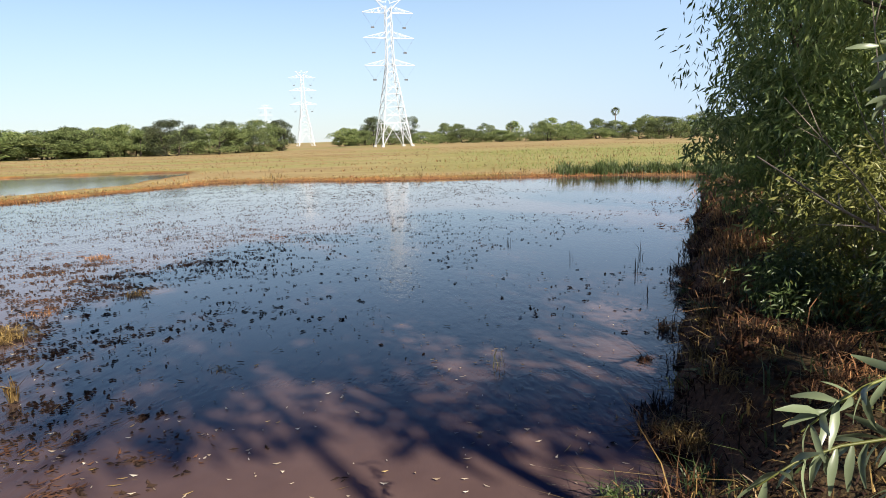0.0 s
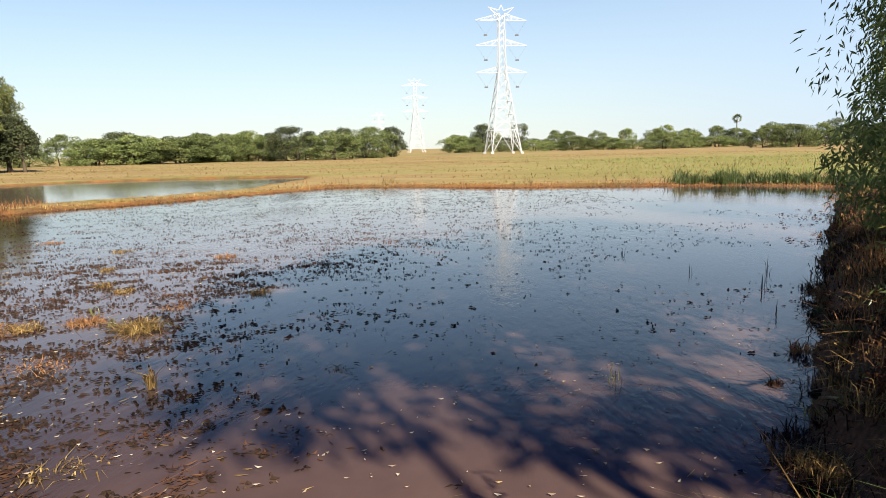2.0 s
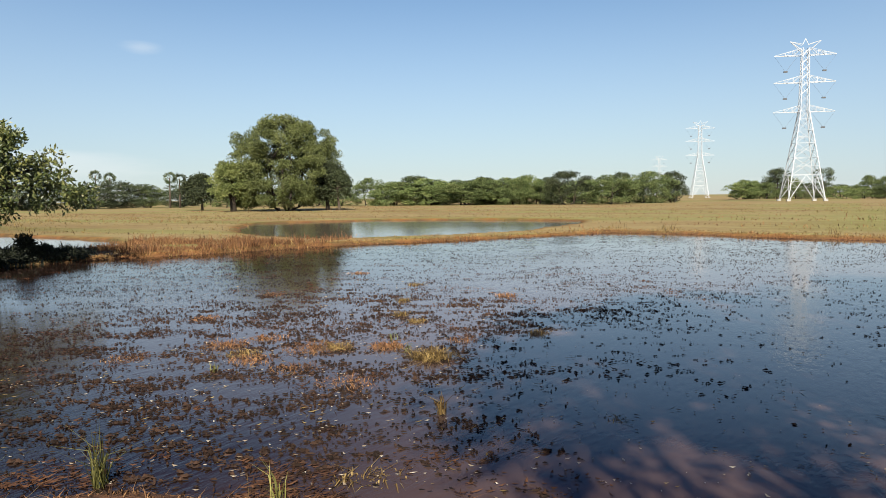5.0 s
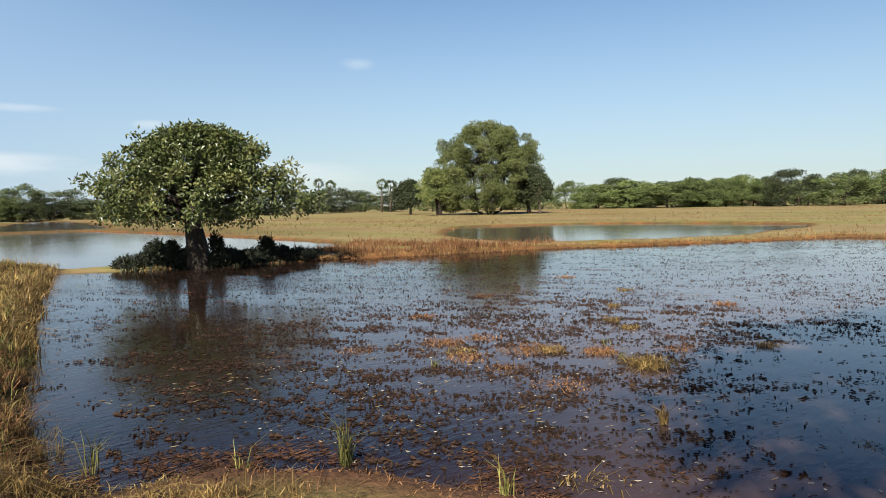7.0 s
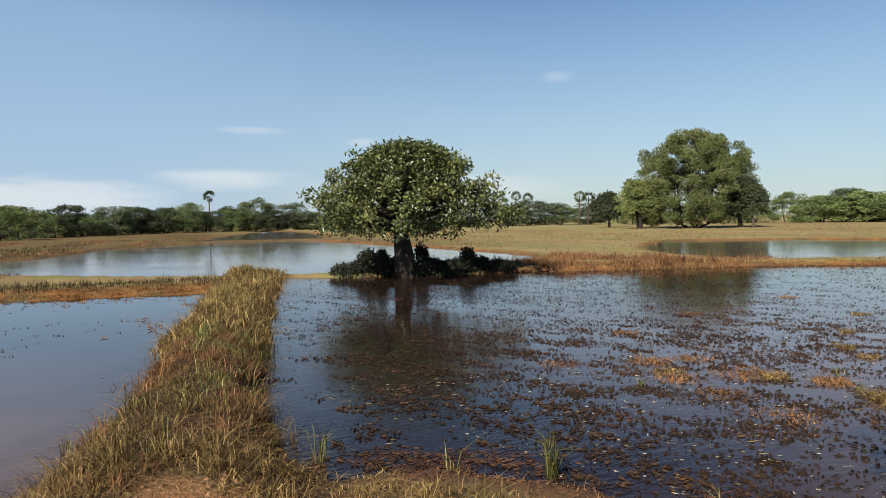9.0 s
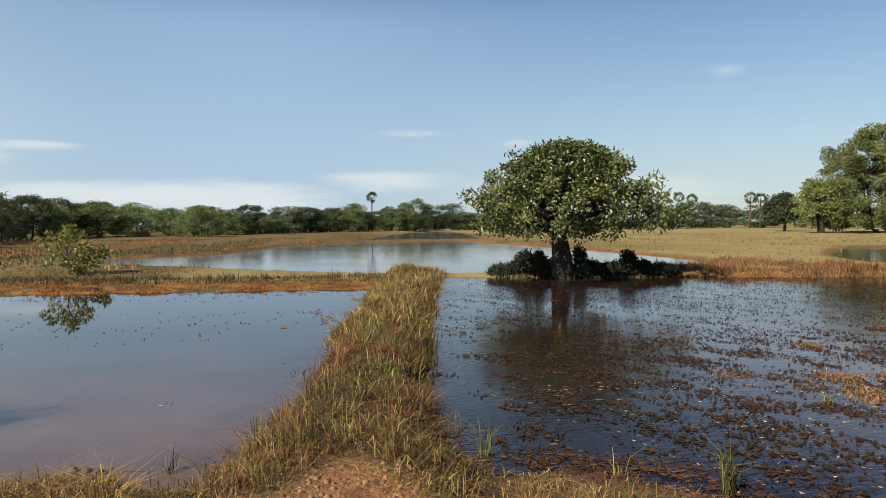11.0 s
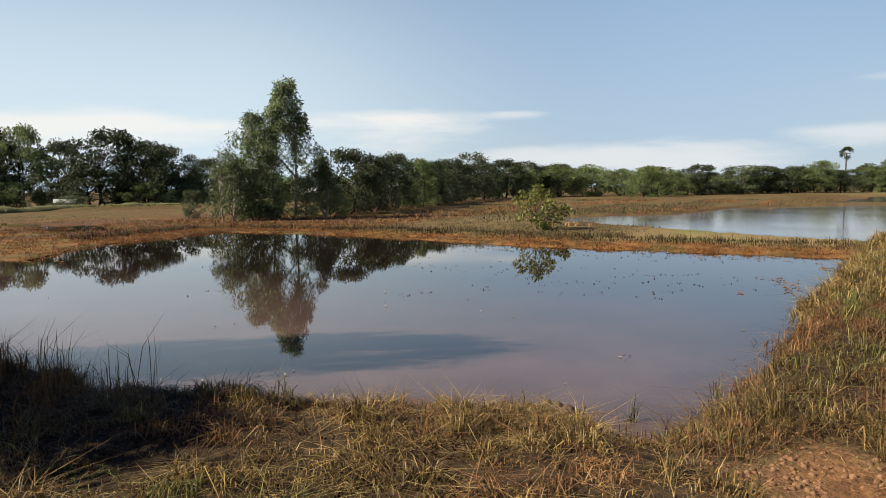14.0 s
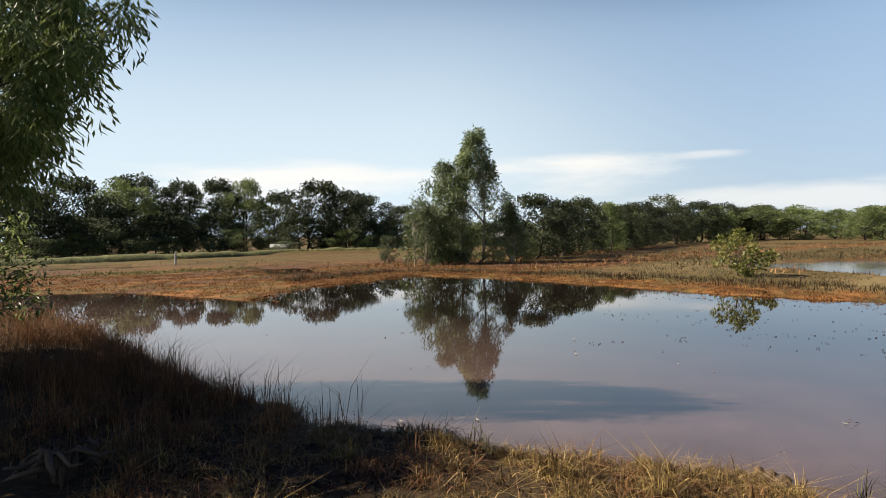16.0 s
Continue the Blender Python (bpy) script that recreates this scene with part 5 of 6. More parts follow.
edge_y, edge_x = (4.7, 5.6, 6.3, 8.4, 12.4, 15.7, 18, 21, 26), (-2.2, -2.7, -3.3, -3.5, -4.2, -3.3, -1.4, 0.4, 2.0)
side_of = lambda x, y: x - np.interp(y, edge_y, edge_x)
west = lambda x, y: smooth(0.9, -1.3, side_of(x, y) + 2.6 * (vnoise(x, y, 2.2, 50) - 0.5))
streak = lambda x, y, size, seed: vnoise(x * 0.8 + y * 0.6, y * 2.2 - x * 1.2, size, seed)
open_dike = lambda x, y: smooth(0.3, 2.6, along(x, y, DIKE) - 0.8 * smooth(-18, -26, x))
float_on("floating_stubble", "dark rotting stubble floating on the brown water", 201, 56000, -27, 6, 2, 38, lambda x, y, d: (0.01 + 0.99 * west(x, y)) * smooth(0.0, 0.8, streak(x, y, 1.1, 51)) * (0.35 + 0.65 * smooth(2, 9, y - 0.4 * x)) * (1 - 0.55 * smooth(10, 20, y)) * open_dike(x, y), 0.056, 0.02, DEBRIS, per=3, spread=(0.01, 0.12), lump=True)
float_on("floating_stubble", "dark weed scum on the blue-black water", 202, 8000, -5, 8, 6, 34, lambda x, y, d: smooth(0.52, 0.7, vnoise(x, y, 1.7, 53)) * 0.4 + 0.75 * np.exp(-((side_of(x, y) - 1.0) / 1.2) ** 2) * smooth(9, 12, y) * smooth(19, 16, y), 0.06, 0.02, DEBRIS, per=3, spread=(0.01, 0.12), lump=True)
float_on("floating_weed", "reddish waterweed mats near the shore", 203, 1300, -22, -1, 2, 20, lambda x, y, d: smooth(0.5, 0.75, streak(x, y, 1.2, 54)) * west(x, y) * open_dike(x, y), 0.06, 0.02, DEBRIS_RED, rise=0.5, per=22, spread=(0.06, 0.2))
float_on("floating_weed", "rust-coloured weed off the far bank", 204, 4000, -24, 8, 15, 40, lambda x, y, d: smooth(-1.6, -0.1, d), 0.12, 0.04, DEBRIS_RED, rise=0.3)
float_on("floating_weed", "brown roots and straw at the muddy near shore", 205, 14000, -7.5, 2, 1, 6, lambda x, y, d: smooth(-0.9, 0.1, d) * smooth(-2.0, -3.2, x) * smooth(0.35, 0.6, vnoise(x, y, 0.5, 55)), 0.075, 0.015, DEBRIS_RED, rise=0.35, spread=(0.02, 0.1))
float_on("floating_stubble", "streaks of dark sodden straw on the near water", 209, 5200, -12, -0.5, 1.5, 13, lambda x, y, d: west(x, y) * smooth(0.35, 0.75, streak(x, y, 0.7, 58)) * open_dike(x, y), 0.065, 0.026, DEBRIS, per=7, spread=(0.03, 0.16), lump=True)
float_on("floating_straw", "bleached straw bits among the stubble", 210, 1300, -14, 1, 2, 15, lambda x, y, d: (0.15 + 0.85 * west(x, y)) * smooth(0.35, 0.7, vnoise(x, y, 1.2, 59)), 0.085, 0.012, GRASS_STRAW, rise=0.35, per=2, spread=(0.02, 0.3))
float_on("fallen_leaves", "pale fallen leaves scattered on the water", 206, 2600, -9, 4, 3, 14, lambda x, y, d: 0.42 * smooth(15, 5, np.hypot(x, y)), 0.045, 0.016, FALLEN, 0.008, rise=0.12, per=2, spread=(0.05, 0.5))
float_on("floating_weed", "dark flecks of weed on the calm water", 207, 1100, -24, -7, -22, 0, lambda x, y, d: smooth(-13, -18, x + 0.3 * y) * smooth(0.4, 0.65, vnoise(x, y, 2, 57)), 0.06, 0.022, DEBRIS, pond=1, per=3, spread=(0.01, 0.12), lump=True)
float_on("floating_weed", "orange weed drifting off the marsh", 211, 1500, -26, -8, -30, 2, lambda x, y, d: smooth(-2.0, -0.1, d) * smooth(-12, -18, x + 0.3 * y) * smooth(0.35, 0.6, vnoise(x, y, 1.5, 60)), 0.12, 0.045, MAT_RUST, pond=1, rise=0.3, per=7, spread=(0.05, 0.25))
float_on("fallen_leaves", "few pale leaves on the calm water", 208, 60, -14, -6, -12, 0, lambda x, y, d: 0.4 + 0 * x, 0.075, 0.026, FALLEN, 0.008, pond=1, per=2, spread=(0.1, 0.6))


def tuft(x, y, n, height, spread, mat, label, seed, name="grass_tuft", lean=1.9, width=0.014):
    rng = np.random.default_rng(seed)
    a, r = rng.uniform(0, 2 * math.pi, n), rng.uniform(0, 1, n) ** 0.7 * spread
    at = np.stack([np.cos(a) * r, np.sin(a) * r, np.zeros(n)], 1)
    v, f = blade_array(rng, at, height, width, lean, 0.9)
    ob = new(name, mesh_of(name, v, f, mat))
    z = max(float(lie([x], [y])[0][0]), 0.0)
    ob.matrix_basis = pose(x, y, z - 0.02)
    tagged(ob, label, "grass tuft", "grass tufts")


shore = [(1.45, 3.7), (1.55, 3.9), (1.85, 5.1), (2.4, 6.3), (2.95, 7.9), (3.5, 9.4), (4.1, 11)]
rng = np.random.default_rng(380)
for i in range(34):
    u = rng.uniform(0, len(shore) - 1.001)
    p, q = np.array(shore[int(u)]), np.array(shore[int(u) + 1])
    x, y = p + (q - p) * (u % 1) + (rng.normal(-0.12, 0.2), rng.normal(0, 0.1))
    tuft(x, y, int(rng.integers(50, 150)), rng.uniform(0.07, 0.24), rng.uniform(0.06, 0.22), (DEBRIS_RED, LEAF_HANG, GRASS_RED, DEBRIS)[i % 4], ("dark sodden weed tuft at the shaded waterline", "low green weed at the shaded waterline", "russet grass tuft at the shaded waterline", "black rotting tuft at the shaded waterline")[i % 4], 381 + i, lean=1.6, width=0.011)
# low mats of dead rice straw: place, blades, height, spread, material
for i, (x, y, n, h, w, mat) in enumerate([(-5.2, 7.85, 420, 0.2, 0.26, GRASS_STRAW), (-7.05, 7.6, 460, 0.08, 0.5, GRASS_RED), (-6.75, 7.75, 160, 0.13, 0.24, GRASS_STRAW), (-6.15, 8.15, 240, 0.12, 0.26, GRASS_RED), (-8.4, 7.1, 320, 0.09, 0.4, GRASS_RED),
                                          (-7.3, 6.6, 240, 0.08, 0.34, GRASS_RED), (-5.4, 6.35, 320, 0.07, 0.45, GRASS_RED), (-6.5, 6.5, 200, 0.08, 0.35, GRASS_RED), (-7.55, 10.55, 110, 0.15, 0.14, GRASS_STRAW), (-6.9, 10.1, 110, 0.12, 0.15, GRASS_STRAW),
                                          (-6.9, 13.7, 140, 0.12, 0.24, GRASS_RED), (-4.6, 10.1, 110, 0.12, 0.2, GRASS_STRAW), (-7.7, 6.8, 160, 0.1, 0.25, GRASS_STRAW), (-8.2, 7.8, 180, 0.08, 0.3, GRASS_RED), (-8.55, 12.05, 90, 0.13, 0.13, GRASS_STRAW),
                                          (-9.0, 5.8, 160, 0.07, 0.3, GRASS_RED), (-5.4, 9.1, 120, 0.08, 0.25, GRASS_RED), (-3.4, 4.2, 70, 0.07, 0.2, GRASS_STRAW), (-3.6, 4.05, 60, 0.08, 0.12, GRASS_STRAW), (-2.2, 6.5, 40, 0.06, 0.14, GRASS_STRAW),
                                          (-10.6, 8.6, 140, 0.08, 0.3, GRASS_RED), (-11.8, 11.5, 140, 0.09, 0.3, GRASS_RED), (-9.8, 14.5, 120, 0.1, 0.25, GRASS_STRAW), (-12.8, 16.0, 120, 0.1, 0.3, GRASS_RED)]):
    tuft(x, y, n, h, w, mat, ("low mat of bent straw-coloured rice stalks in the water", "low russet mat of rotting rice stalks in the water")[mat is GRASS_RED], 300 + i, lean=2.4, width=0.012)
tuft(-3.8, 5.8, 45, 0.26, 0.05, GRASS_STRAW, "upright dry straw tuft standing in the brown water", 326, lean=0.5, width=0.012)
for i, (x, y) in enumerate([(-5.65, 8.0), (-6.35, 8.6)]):
    tuft(x, y, 12, 0.2, 0.1, GRASS_FRESH, "thin pale green blades among the rice straw", 327 + i, lean=0.7, width=0.011)
# dry grass and weeds on the bank under the trees
for i, (x, y, n, h, w, mat) in enumerate([(1.75, 4.45, 520, 0.13, 0.3, GRASS_STRAW), (1.62, 4.75, 260, 0.13, 0.2, GRASS_STRAW), (2.9, 6.15, 300, 0.3, 0.18, GRASS_RED), (3.3, 5.6, 300, 0.3, 0.22, GRASS_RED), (2.35, 5.0, 200, 0.14, 0.25, GRASS_RED),
                                          (2.1, 5.4, 160, 0.18, 0.16, GRASS_STRAW), (2.0, 4.7, 160, 0.16, 0.2, GRASS_STRAW), (2.6, 4.6, 160, 0.2, 0.2, GRASS_RED), (1.9, 5.2, 40, 0.13, 0.16, GRASS_FRESH), (2.5, 4.1, 60, 0.2, 0.2, GRASS_RED),
                                          (3.0, 7.0, 140, 0.25, 0.2, GRASS_STRAW), (2.5, 6.4, 120, 0.25, 0.15, GRASS_STRAW), (2.3, 3.9, 120, 0.16, 0.2, GRASS_RED)]):
    tuft(x, y, n, h, w, mat, ("sunlit dry grass tuft on the shaded bank", "green grass tuft on the shaded bank")[mat in (GRASS_FRESH, GRASS_GREEN)], 370 + i, lean=1.6, width=0.009)
for i, (x, y, n, h) in enumerate([(-6.55, 1.35, 26, 0.5), (-5.2, 3.0, 56, 0.52), (-5.5, 2.2, 14, 0.3), (-3.6, 3.3, 18, 0.3), (-6.4, 0.7, 30, 0.45), (-7.25, 5.85, 24, 0.16), (0.5, 6.3, 9, 0.3), (-6.9, -1.5, 20, 0.3), (-8.0, -0.75, 18, 0.28), (-6.2, -1.1, 26, 0.32)]):
    tuft(x, y, n, h, 0.07, GRASS_GREEN, "upright green grass tuft at the water's edge", 330 + i, lean=0.6, width=0.009)
for i, (x, y, n, h) in enumerate([(1.33, 13.9, 5, 0.35), (2.25, 11.9, 6, 0.3), (3.0, 10.6, 4, 0.4), (3.2, 9.6, 7, 0.3), (3.4, 11.8, 4, 0.5), (2.7, 9.0, 5, 0.3)]):
    tuft(x, y, n, h * 0.65, 0.05, DEBRIS, "thin dark reed stems standing in the water", 350 + i, "reed", 0.25, 0.011)


# ---------------------------------------------------------------- trees and shrubs of the near banks
def bank_tree(seed, x, y, height, spread, foot, words, mat=LEAF_ACACIA, clumps=330, each=70, trunk=0.14, stems=2, leaf=(0.16, 0.034)):
    plant_tree("acacia_tree", x, y, words, tree_meshes(seed, height, spread, foot, trunk, column, clumps, each, 0.5, leaf, BARK, mat, 0.5, stems, 1.2, 0.12), "tree", "trees on the near banks")


bank_tree(401, 6.2, 10.2, 8.4, 4.6, 0.1, "dense tree with hanging narrow leaves over the water", clumps=480, each=105, leaf=(0.15, 0.033))
bank_tree(402, 5.7, 6.9, 9.0, 4.4, 0.2, "dense shaded tree with hanging leaves on the bank", clumps=460, each=105, leaf=(0.15, 0.033))
bank_tree(403, 9.6, 16.5, 8.5, 5.0, 0.6, "leafy tree further along the bank", clumps=180, each=50, leaf=(0.24, 0.05))
bank_tree(404, 13.0, 24.5, 8.5, 5.0, 0.6, "leafy tree at the far end of the bank", clumps=150, each=45, leaf=(0.26, 0.06))
bank_tree(405, 5.5, 0.3, 12.5, 5.8, 7.0, "tall open-branched tree behind the bank path", clumps=170, each=44, trunk=0.1, stems=3, leaf=(0.34, 0.1))
bank_tree(415, 6.0, -6.6, 14.2, 3.6, 11.0, "tall tree with a high small crown behind the path", clumps=34, each=50, trunk=0.07, stems=1, leaf=(0.36, 0.11))
bank_tree(412, 5.9, -3.3, 14.0, 5.9, 7.8, "very tall tree behind the bank path", clumps=108, each=48, trunk=0.085, stems=2, leaf=(0.36, 0.11))
plant_tree("acacia_tree", -3.7, -12.9, "tree with long hanging leaves beside the russet grass",
           tree_meshes(406, 6.8, 4.8, 2.3, 0.14, drooping, 380, 120, 0.36, (0.17, 0.036), BARK, LEAF_ACACIA, 0.55, 2, 1.4, 0.1), "tree", "trees on the near banks", 123.5, (1.38, 0.45, 1))
bank_tree(407, -1.15, -10.2, 5.2, 3.5, 1.2, "leafy tree shading the bank path", clumps=200, each=60, leaf=(0.3, 0.09))
bank_tree(411, -1.0, -12.2, 5.4, 4.0, 0.6, "dense low tree beside the bank path", clumps=200, each=60, leaf=(0.3, 0.09))
plant_tree("shrub", -1.7, -10.2, "yellow-green bush with thin bare twigs", tree_meshes(408, 4.2, 3.6, 0.1, 0.05, egg, 150, 50, 0.4, (0.12, 0.035), TWIG, LEAF_SHRUB, 0.2, 3), "shrub")
plant_tree("shrub", -3.75, -12.5, "loose yellow-green bush under the hanging leaves", tree_meshes(417, 3.2, 3.0, 0.2, 0.04, egg, 90, 50, 0.32, (0.13, 0.036), TWIG, LEAF_ACACIA, 0.3, 4), "shrub")
plant_tree("shrub", 4.1, 6.4, "yellow-green bush at the water's edge", tree_meshes(409, 1.5, 1.9, 0.1, 0.03, dome, 80, 44, 0.25, (0.1, 0.03), TWIG, LEAF_SHRUB, 0.2, 3), "shrub")
plant_tree("shrub", 4.9, 9.4, "leafy bush drooping to the water", tree_meshes(414, 2.6, 2.3, 0.0, 0.04, column, 150, 60, 0.3, (0.14, 0.034), TWIG, LEAF_ACACIA, 0.45, 3), "shrub")
for i, (x, y, h, w, m) in enumerate([(3.05, 5.75, 0.6, 0.9, LEAF_HANG), (3.5, 5.6, 1.35, 1.3, LEAF_SHRUB), (3.9, 5.4, 1.4, 1.3, LEAF_SHRUB), (3.6, 4.75, 0.9, 1.3, LEAF_HANG), (4.45, 6.2, 1.6, 1.7, LEAF_HANG)]):
    plant_tree("shrub", x, y, "leafy weed bush hanging down to the bank litter", tree_meshes(440 + i, h, w, 0.0, 0.015, dome, 90, 46, 0.2, (0.085, 0.022), TWIG, m, 0.45, 4, 0.9, 0.2), "shrub", "bushes on the right bank")
# dark undergrowth, the tree's shade put into its leaf colour: place, height, width
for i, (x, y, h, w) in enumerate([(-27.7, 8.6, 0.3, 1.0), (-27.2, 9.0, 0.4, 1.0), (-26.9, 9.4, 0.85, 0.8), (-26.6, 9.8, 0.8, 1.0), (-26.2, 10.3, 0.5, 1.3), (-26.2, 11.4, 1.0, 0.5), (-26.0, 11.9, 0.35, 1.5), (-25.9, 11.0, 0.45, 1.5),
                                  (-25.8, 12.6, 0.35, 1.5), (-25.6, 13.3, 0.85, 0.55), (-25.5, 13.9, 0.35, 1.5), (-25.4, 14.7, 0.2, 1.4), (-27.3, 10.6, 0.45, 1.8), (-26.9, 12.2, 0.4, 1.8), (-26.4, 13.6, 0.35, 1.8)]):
    plant_tree("shrub", x, y, "low bush darkened for the shade under the spreading tree", tree_meshes(420 + i, h + 0.15, w, 0.0, 0.025, (dome, cone, egg)[i % 3], 40, 40, 0.2, (0.13, 0.06), BARK, LEAF_SHADE, 0.0, 3, 0.8, 0.3), "shrub", "bushes under the tree")


def house(x, y, turn, words, scale):
    ob = thing("house", x, y, 0.1, words, "house", "", turn)
    ob.matrix_basis = ob.matrix_basis @ Matrix.Diagonal((scale, scale, scale * 0.8, 1))
    part("wall", mesh_of("wall", *box(0, 0, 1.3, 6, 4.5, 2.6), PLASTER), ob)
    v = np.array([(-3.6, -3, 2.5), (3.6, -3, 2.5), (3.6, 0, 3.9), (-3.6, 0, 3.9), (-3.6, 3, 2.5), (3.6, 3, 2.5)], float)
    v = np.concatenate([v, v + (0, 0, 0.08)])
    f = np.array([(0, 3, 2, 1), (3, 4, 5, 2), (6, 7, 8, 9), (9, 8, 11, 10), (0, 1, 7, 6), (4, 10, 11, 5), (0, 6, 9, 3), (3, 9, 10, 4), (1, 2, 8, 7), (2, 5, 11, 8)])
    part("roof", mesh_of("roof", v, f, ROOF), ob)
    part("door", mesh_of("door", *box(-1, -2.26, 1.0, 0.9, 0.06, 2.0), DARK_VOID), ob)
    part("window", mesh_of("window", *box(1.4, -2.26, 1.5, 1.0, 0.06, 0.9), DARK_VOID), ob)


house(-93.9, -58.7, -60, "low house with a pale grey roof behind the trees", 0.75)
house(-63.9, -78.0, -40, "low grey-roofed shed before the southern wood", 0.36)


def post(x, y):
    z = float(lie([x], [y])[0][0])
    ob = new("marker_post", mesh_of("marker_post", *tube([(0, 0, -0.2), (0, 0, 0.9), (0, 0, 1.0)], [0.09, 0.08, 0.05], 8), CONCRETE))
    ob.matrix_basis = pose(x, y, z)
    tagged(ob, "short pale concrete marker post in the grass", "post")


post(-31.8, -51.9)


# ---------------------------------------------------------------- the sapling beside the path and dry twigs
def broad_leaf(seed, length, width):
    """One curved, folded lance-shaped leaf along +x."""
    rng = np.random.default_rng(seed)
    n, vs, fs = 7, [], []
    for i in range(n):
        u = i / (n - 1)
        w = width * math.sin(math.pi * min(u * 0.92 + 0.05, 1)) ** 0.8 * 0.5
        x, z = length * u, -length * 0.35 * u * u
        y = 0.06 * length * math.sin(u * 3 + seed)
        vs += [(x, y - w, z + w * 0.35), (x, y, z), (x, y + w, z + w * 0.35)]
    for i in range(n - 1):
        a = i * 3
        fs += [(a, a + 3, a + 4, a + 1), (a + 1, a + 4, a + 5, a + 2)]
    return mesh_of("leaf", np.array(vs) + rng.normal(0, 0.0006, (len(vs), 3)), fs, LEAF_BRANCH, True)


def sapling():
    rng = np.random.default_rng(9)
    foot = Vector((1.75, 1.35, float(lie([1.75], [1.35])[0][0]) - 0.03))
    ob = thing("sapling", *foot, "young sapling with broad pale green leaves beside the path", "sapling")
    rel = lambda pts: [np.array(p) - np.array(foot) for p in pts]
    crown = (1.45, 1.4, 1.25)
    sprays = [[crown, (1.25, 1.38, 1.42), (1.02, 1.36, 1.51), (0.917, 1.365, 1.51), (0.817, 1.36, 1.50), (0.714, 1.342, 1.476), (0.618, 1.308, 1.442)],
              [crown, (1.3, 1.44, 1.5), (1.07, 1.44, 1.632), (0.981, 1.438, 1.626), (0.897, 1.422, 1.604), (0.815, 1.394, 1.57), (0.733, 1.361, 1.533)],
              [crown, (1.2, 1.25, 1.45), (1.0, 1.16, 1.53), (0.864, 1.145, 1.529), (0.81, 1.166, 1.499)],
              [crown, (1.3, 1.4, 1.7), (1.18, 1.45, 1.95), (1.1, 1.46, 2.1)],
              [crown, (1.022, 1.466, 1.989), (1.06, 1.569, 2.08), (1.093, 1.67, 2.182), (1.093, 1.724, 2.291), (1.092, 1.776, 2.377)],
              [crown, (0.997, 1.43, 2.063), (1.006, 1.488, 2.155), (1.019, 1.536, 2.252), (1.035, 1.579, 2.339)]]
    part("stem", mesh_of("stem", *tube(rel([foot, (1.6, 1.38, 0.9), crown]), [0.016, 0.012, 0.009], 7), TWIG, True), ob)
    leaves = [broad_leaf(k, 0.062 + 0.011 * k, 0.013 + 0.0018 * k) for k in range(5)]
    for s, pts in enumerate(sprays):
        pts = rel(pts)
        part("twig", mesh_of("twig", *tube(pts, np.linspace(0.006, 0.002, len(pts)), 6), LEAF_SHRUB, True), ob)
        for i in range(1, len(pts) - 1):
            for u in (0.1, 0.4, 0.75):
                for side in (-1, 1):
                    p = pts[i] * (1 - u) + pts[i + 1] * u
                    d = unit(pts[i + 1] - pts[i])
                    yaw = math.atan2(d[1], d[0]) + side * rng.uniform(0.3, 1.0)
                    leaf = part("leaf", leaves[rng.integers(5)], ob)
                    leaf.matrix_basis = Matrix.Translation(p) @ Euler((rng.normal(0, 0.8), rng.normal(0.55, 0.6), yaw + rng.normal(0, 0.4))).to_matrix().to_4x4()


sapling()


def dry_branch(points, r, seed, label):
    rng = np.random.default_rng(seed)
    pts = [np.array(p, float) for p in points]
    wood = [tube(pts, np.linspace(r, r * 0.3, len(pts)), 6)]
    for k in range(6):
        i = rng.integers(0, len(pts) - 1)
        s = pts[i] + (pts[i + 1] - pts[i]) * rng.uniform(0.2, 0.9)
        e = s + (pts[i + 1] - pts[i]) * 0.35 + rng.normal(0, 0.12, 3)
        wood.append(tube([s, (s + e) / 2 + rng.normal(0, 0.02, 3), e], [r * 0.4, r * 0.3, r * 0.12], 5))
    tagged(new("dry_branch", mesh_of("dry_branch", *join(wood), TWIG, True)), label, "branch", "bare twigs")


stock = (3.1, 3.6, 0.45)
dry_branch([stock, (2.8, 3.75, 1.4), (2.44, 3.95, 1.6), (2.28, 4.05, 1.71), (1.93, 4.25, 1.99)], 0.014, 1, "long pale bare branch leaning over the bank")
dry_branch([(2.5, 3.0, 0.4), (2.42, 3.2, 1.1), (2.25, 3.36, 1.64), (2.19, 3.44, 2.08), (2.09, 3.45, 2.74)], 0.008, 2, "upright bare twig on the bank")
dry_branch([(2.5, 3.5, 0.4), (2.41, 3.6, 1.6), (2.23, 3.75, 1.9), (1.92, 3.93, 2.33)], 0.007, 3, "thin forked bare twig on the bank")


dry_branch([(3.87, 4.75, 1.63), (3.37, 4.50, 1.88), (2.88, 4.12, 1.89)], 0.05, 4, "thick broken tan branch stub among the leaves")


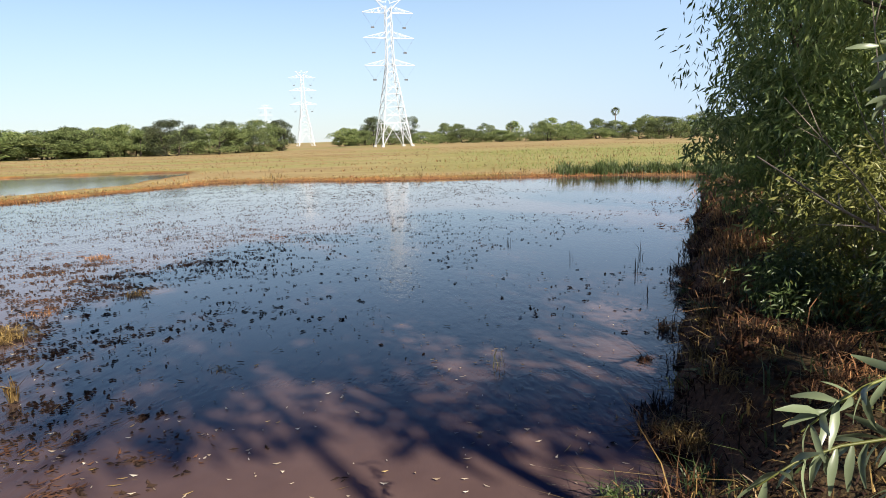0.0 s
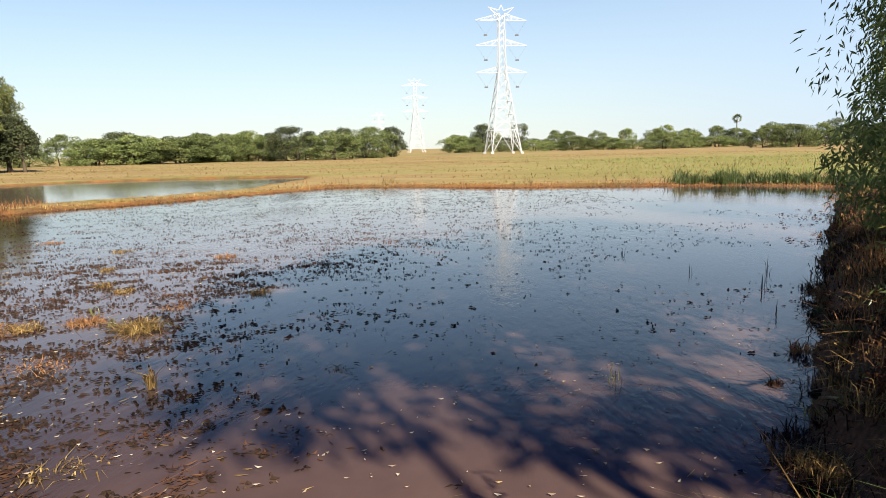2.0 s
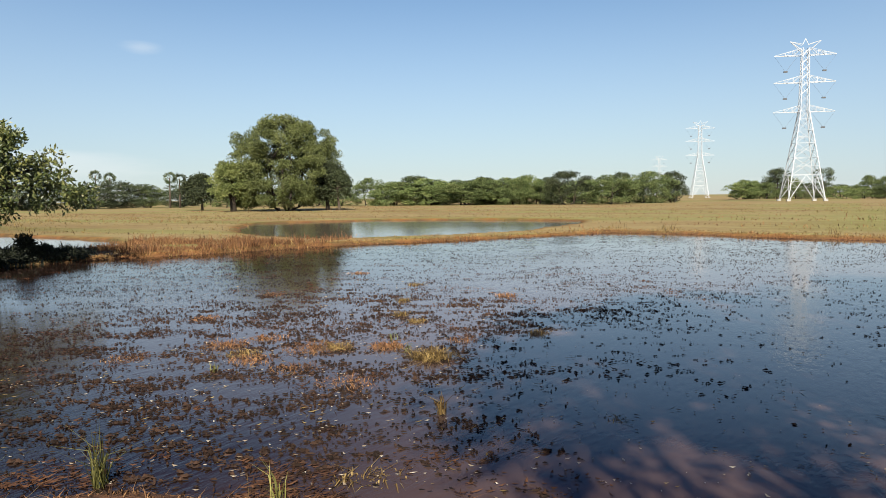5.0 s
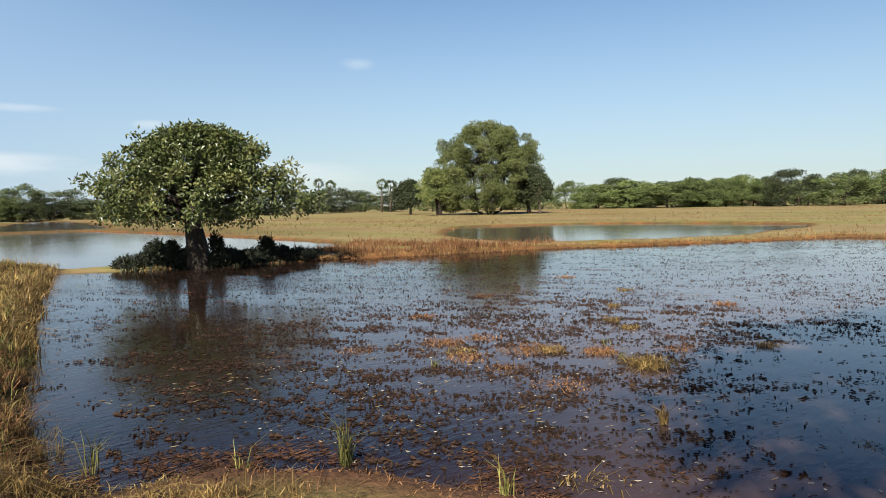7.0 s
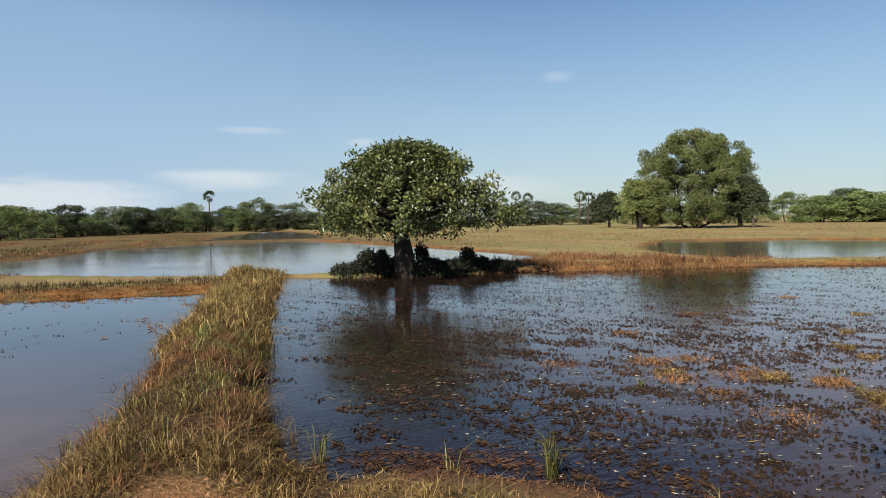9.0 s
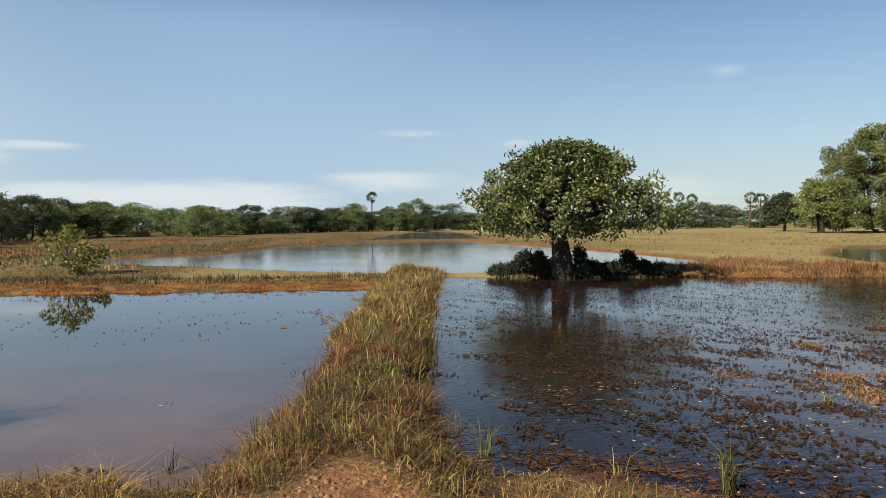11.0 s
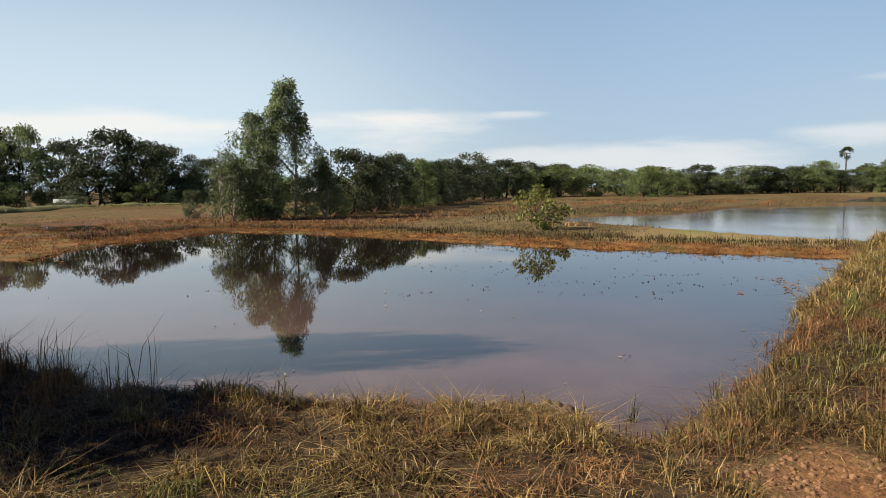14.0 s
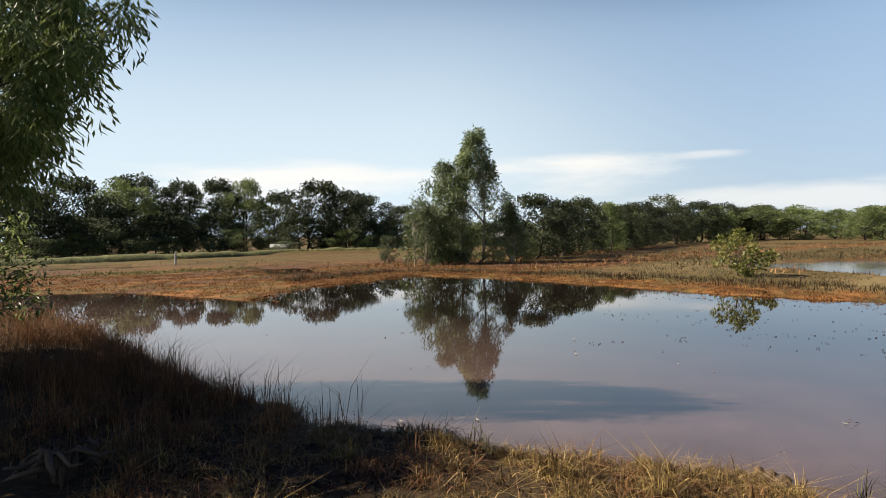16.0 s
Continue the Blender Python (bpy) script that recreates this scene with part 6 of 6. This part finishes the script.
def stump(x, y):
    """A heap of dead roots and cut stalks on the path."""
    rng = np.random.default_rng(77)
    z = float(lie([x], [y])[0][0])
    ob = thing("root_heap", x, y, z, "grey dead roots and cut stalks heaped on the path", "roots")
    for k in range(15):
        a = rng.uniform(0, 2 * math.pi)
        d = np.array((math.cos(a), math.sin(a), 0.0))
        s = np.array((-d[1], d[0], 0)) * rng.normal(0, 0.6)
        top, out = rng.uniform(0.1, 0.26), rng.uniform(0.14, 0.24)
        pts = [(0, 0, -0.02) + d * 0.03, d * 0.08 + (0, 0, top * 0.8), (d + s * 0.4) * out * 0.7 + (0, 0, top), (d + s) * out + (0, 0, top * 0.7), (d + s * 1.5) * out * 1.15 + (0, 0, top * rng.uniform(0.0, 1.1))]
        r = rng.uniform(0.012, 0.03)
        part("root", mesh_of("root", *tube(pts, [r * 1.5, r * 1.3, r, r * 0.8, r * 0.4], 7), BARK, True), ob)


stump(HEAP[0], HEAP[1])


def clods(name, label, seed, count, spot, sizes, mat):
    """Lumps of earth; spot(u, rng) gives where each one lies."""
    rng = np.random.default_rng(seed)
    bits = []
    for k in range(count):
        x, y = spot(rng.uniform(), rng)
        r = rng.uniform(*sizes)
        ring = [(math.cos(a) * r * rng.uniform(0.7, 1.3), math.sin(a) * r * rng.uniform(0.7, 1.3)) for a in np.linspace(0, 2 * math.pi, 7)[:-1]]
        z = max(float(lie([x], [y])[0][0]), 0.0) - 0.01
        v = [(x + a, y + b, z) for a, b in ring] + [(x + a * 0.75, y + b * 0.75, z + r * rng.uniform(0.5, 0.9)) for a, b in ring] + [(x, y, z + r * 1.1)]
        f = [(i, (i + 1) % 6, 6 + (i + 1) % 6) for i in range(6)] + [(i, 6 + (i + 1) % 6, 6 + i) for i in range(6)] + [(6 + i, 6 + (i + 1) % 6, 12) for i in range(6)]
        bits.append((np.array(v), np.array(f)))
    tagged(new(name, mesh_of(name, *join(bits), mat, True)), label, "earth", kind="stuff")


clods("mud_clods", "dark wet clods of earth along the shore", 88, 150, lambda u, rng: (-7.0 + 2.0 * u, -2.25 - 2.2 * u) + rng.normal(0, 0.13, 2), (0.02, 0.07), CLOD)
clods("soil_crumbs", "dry reddish crumbs on the trodden soil", 89, 420, lambda u, rng: np.array(BARE) + rng.normal(0, 0.38, 2), (0.008, 0.028), CRUMB)
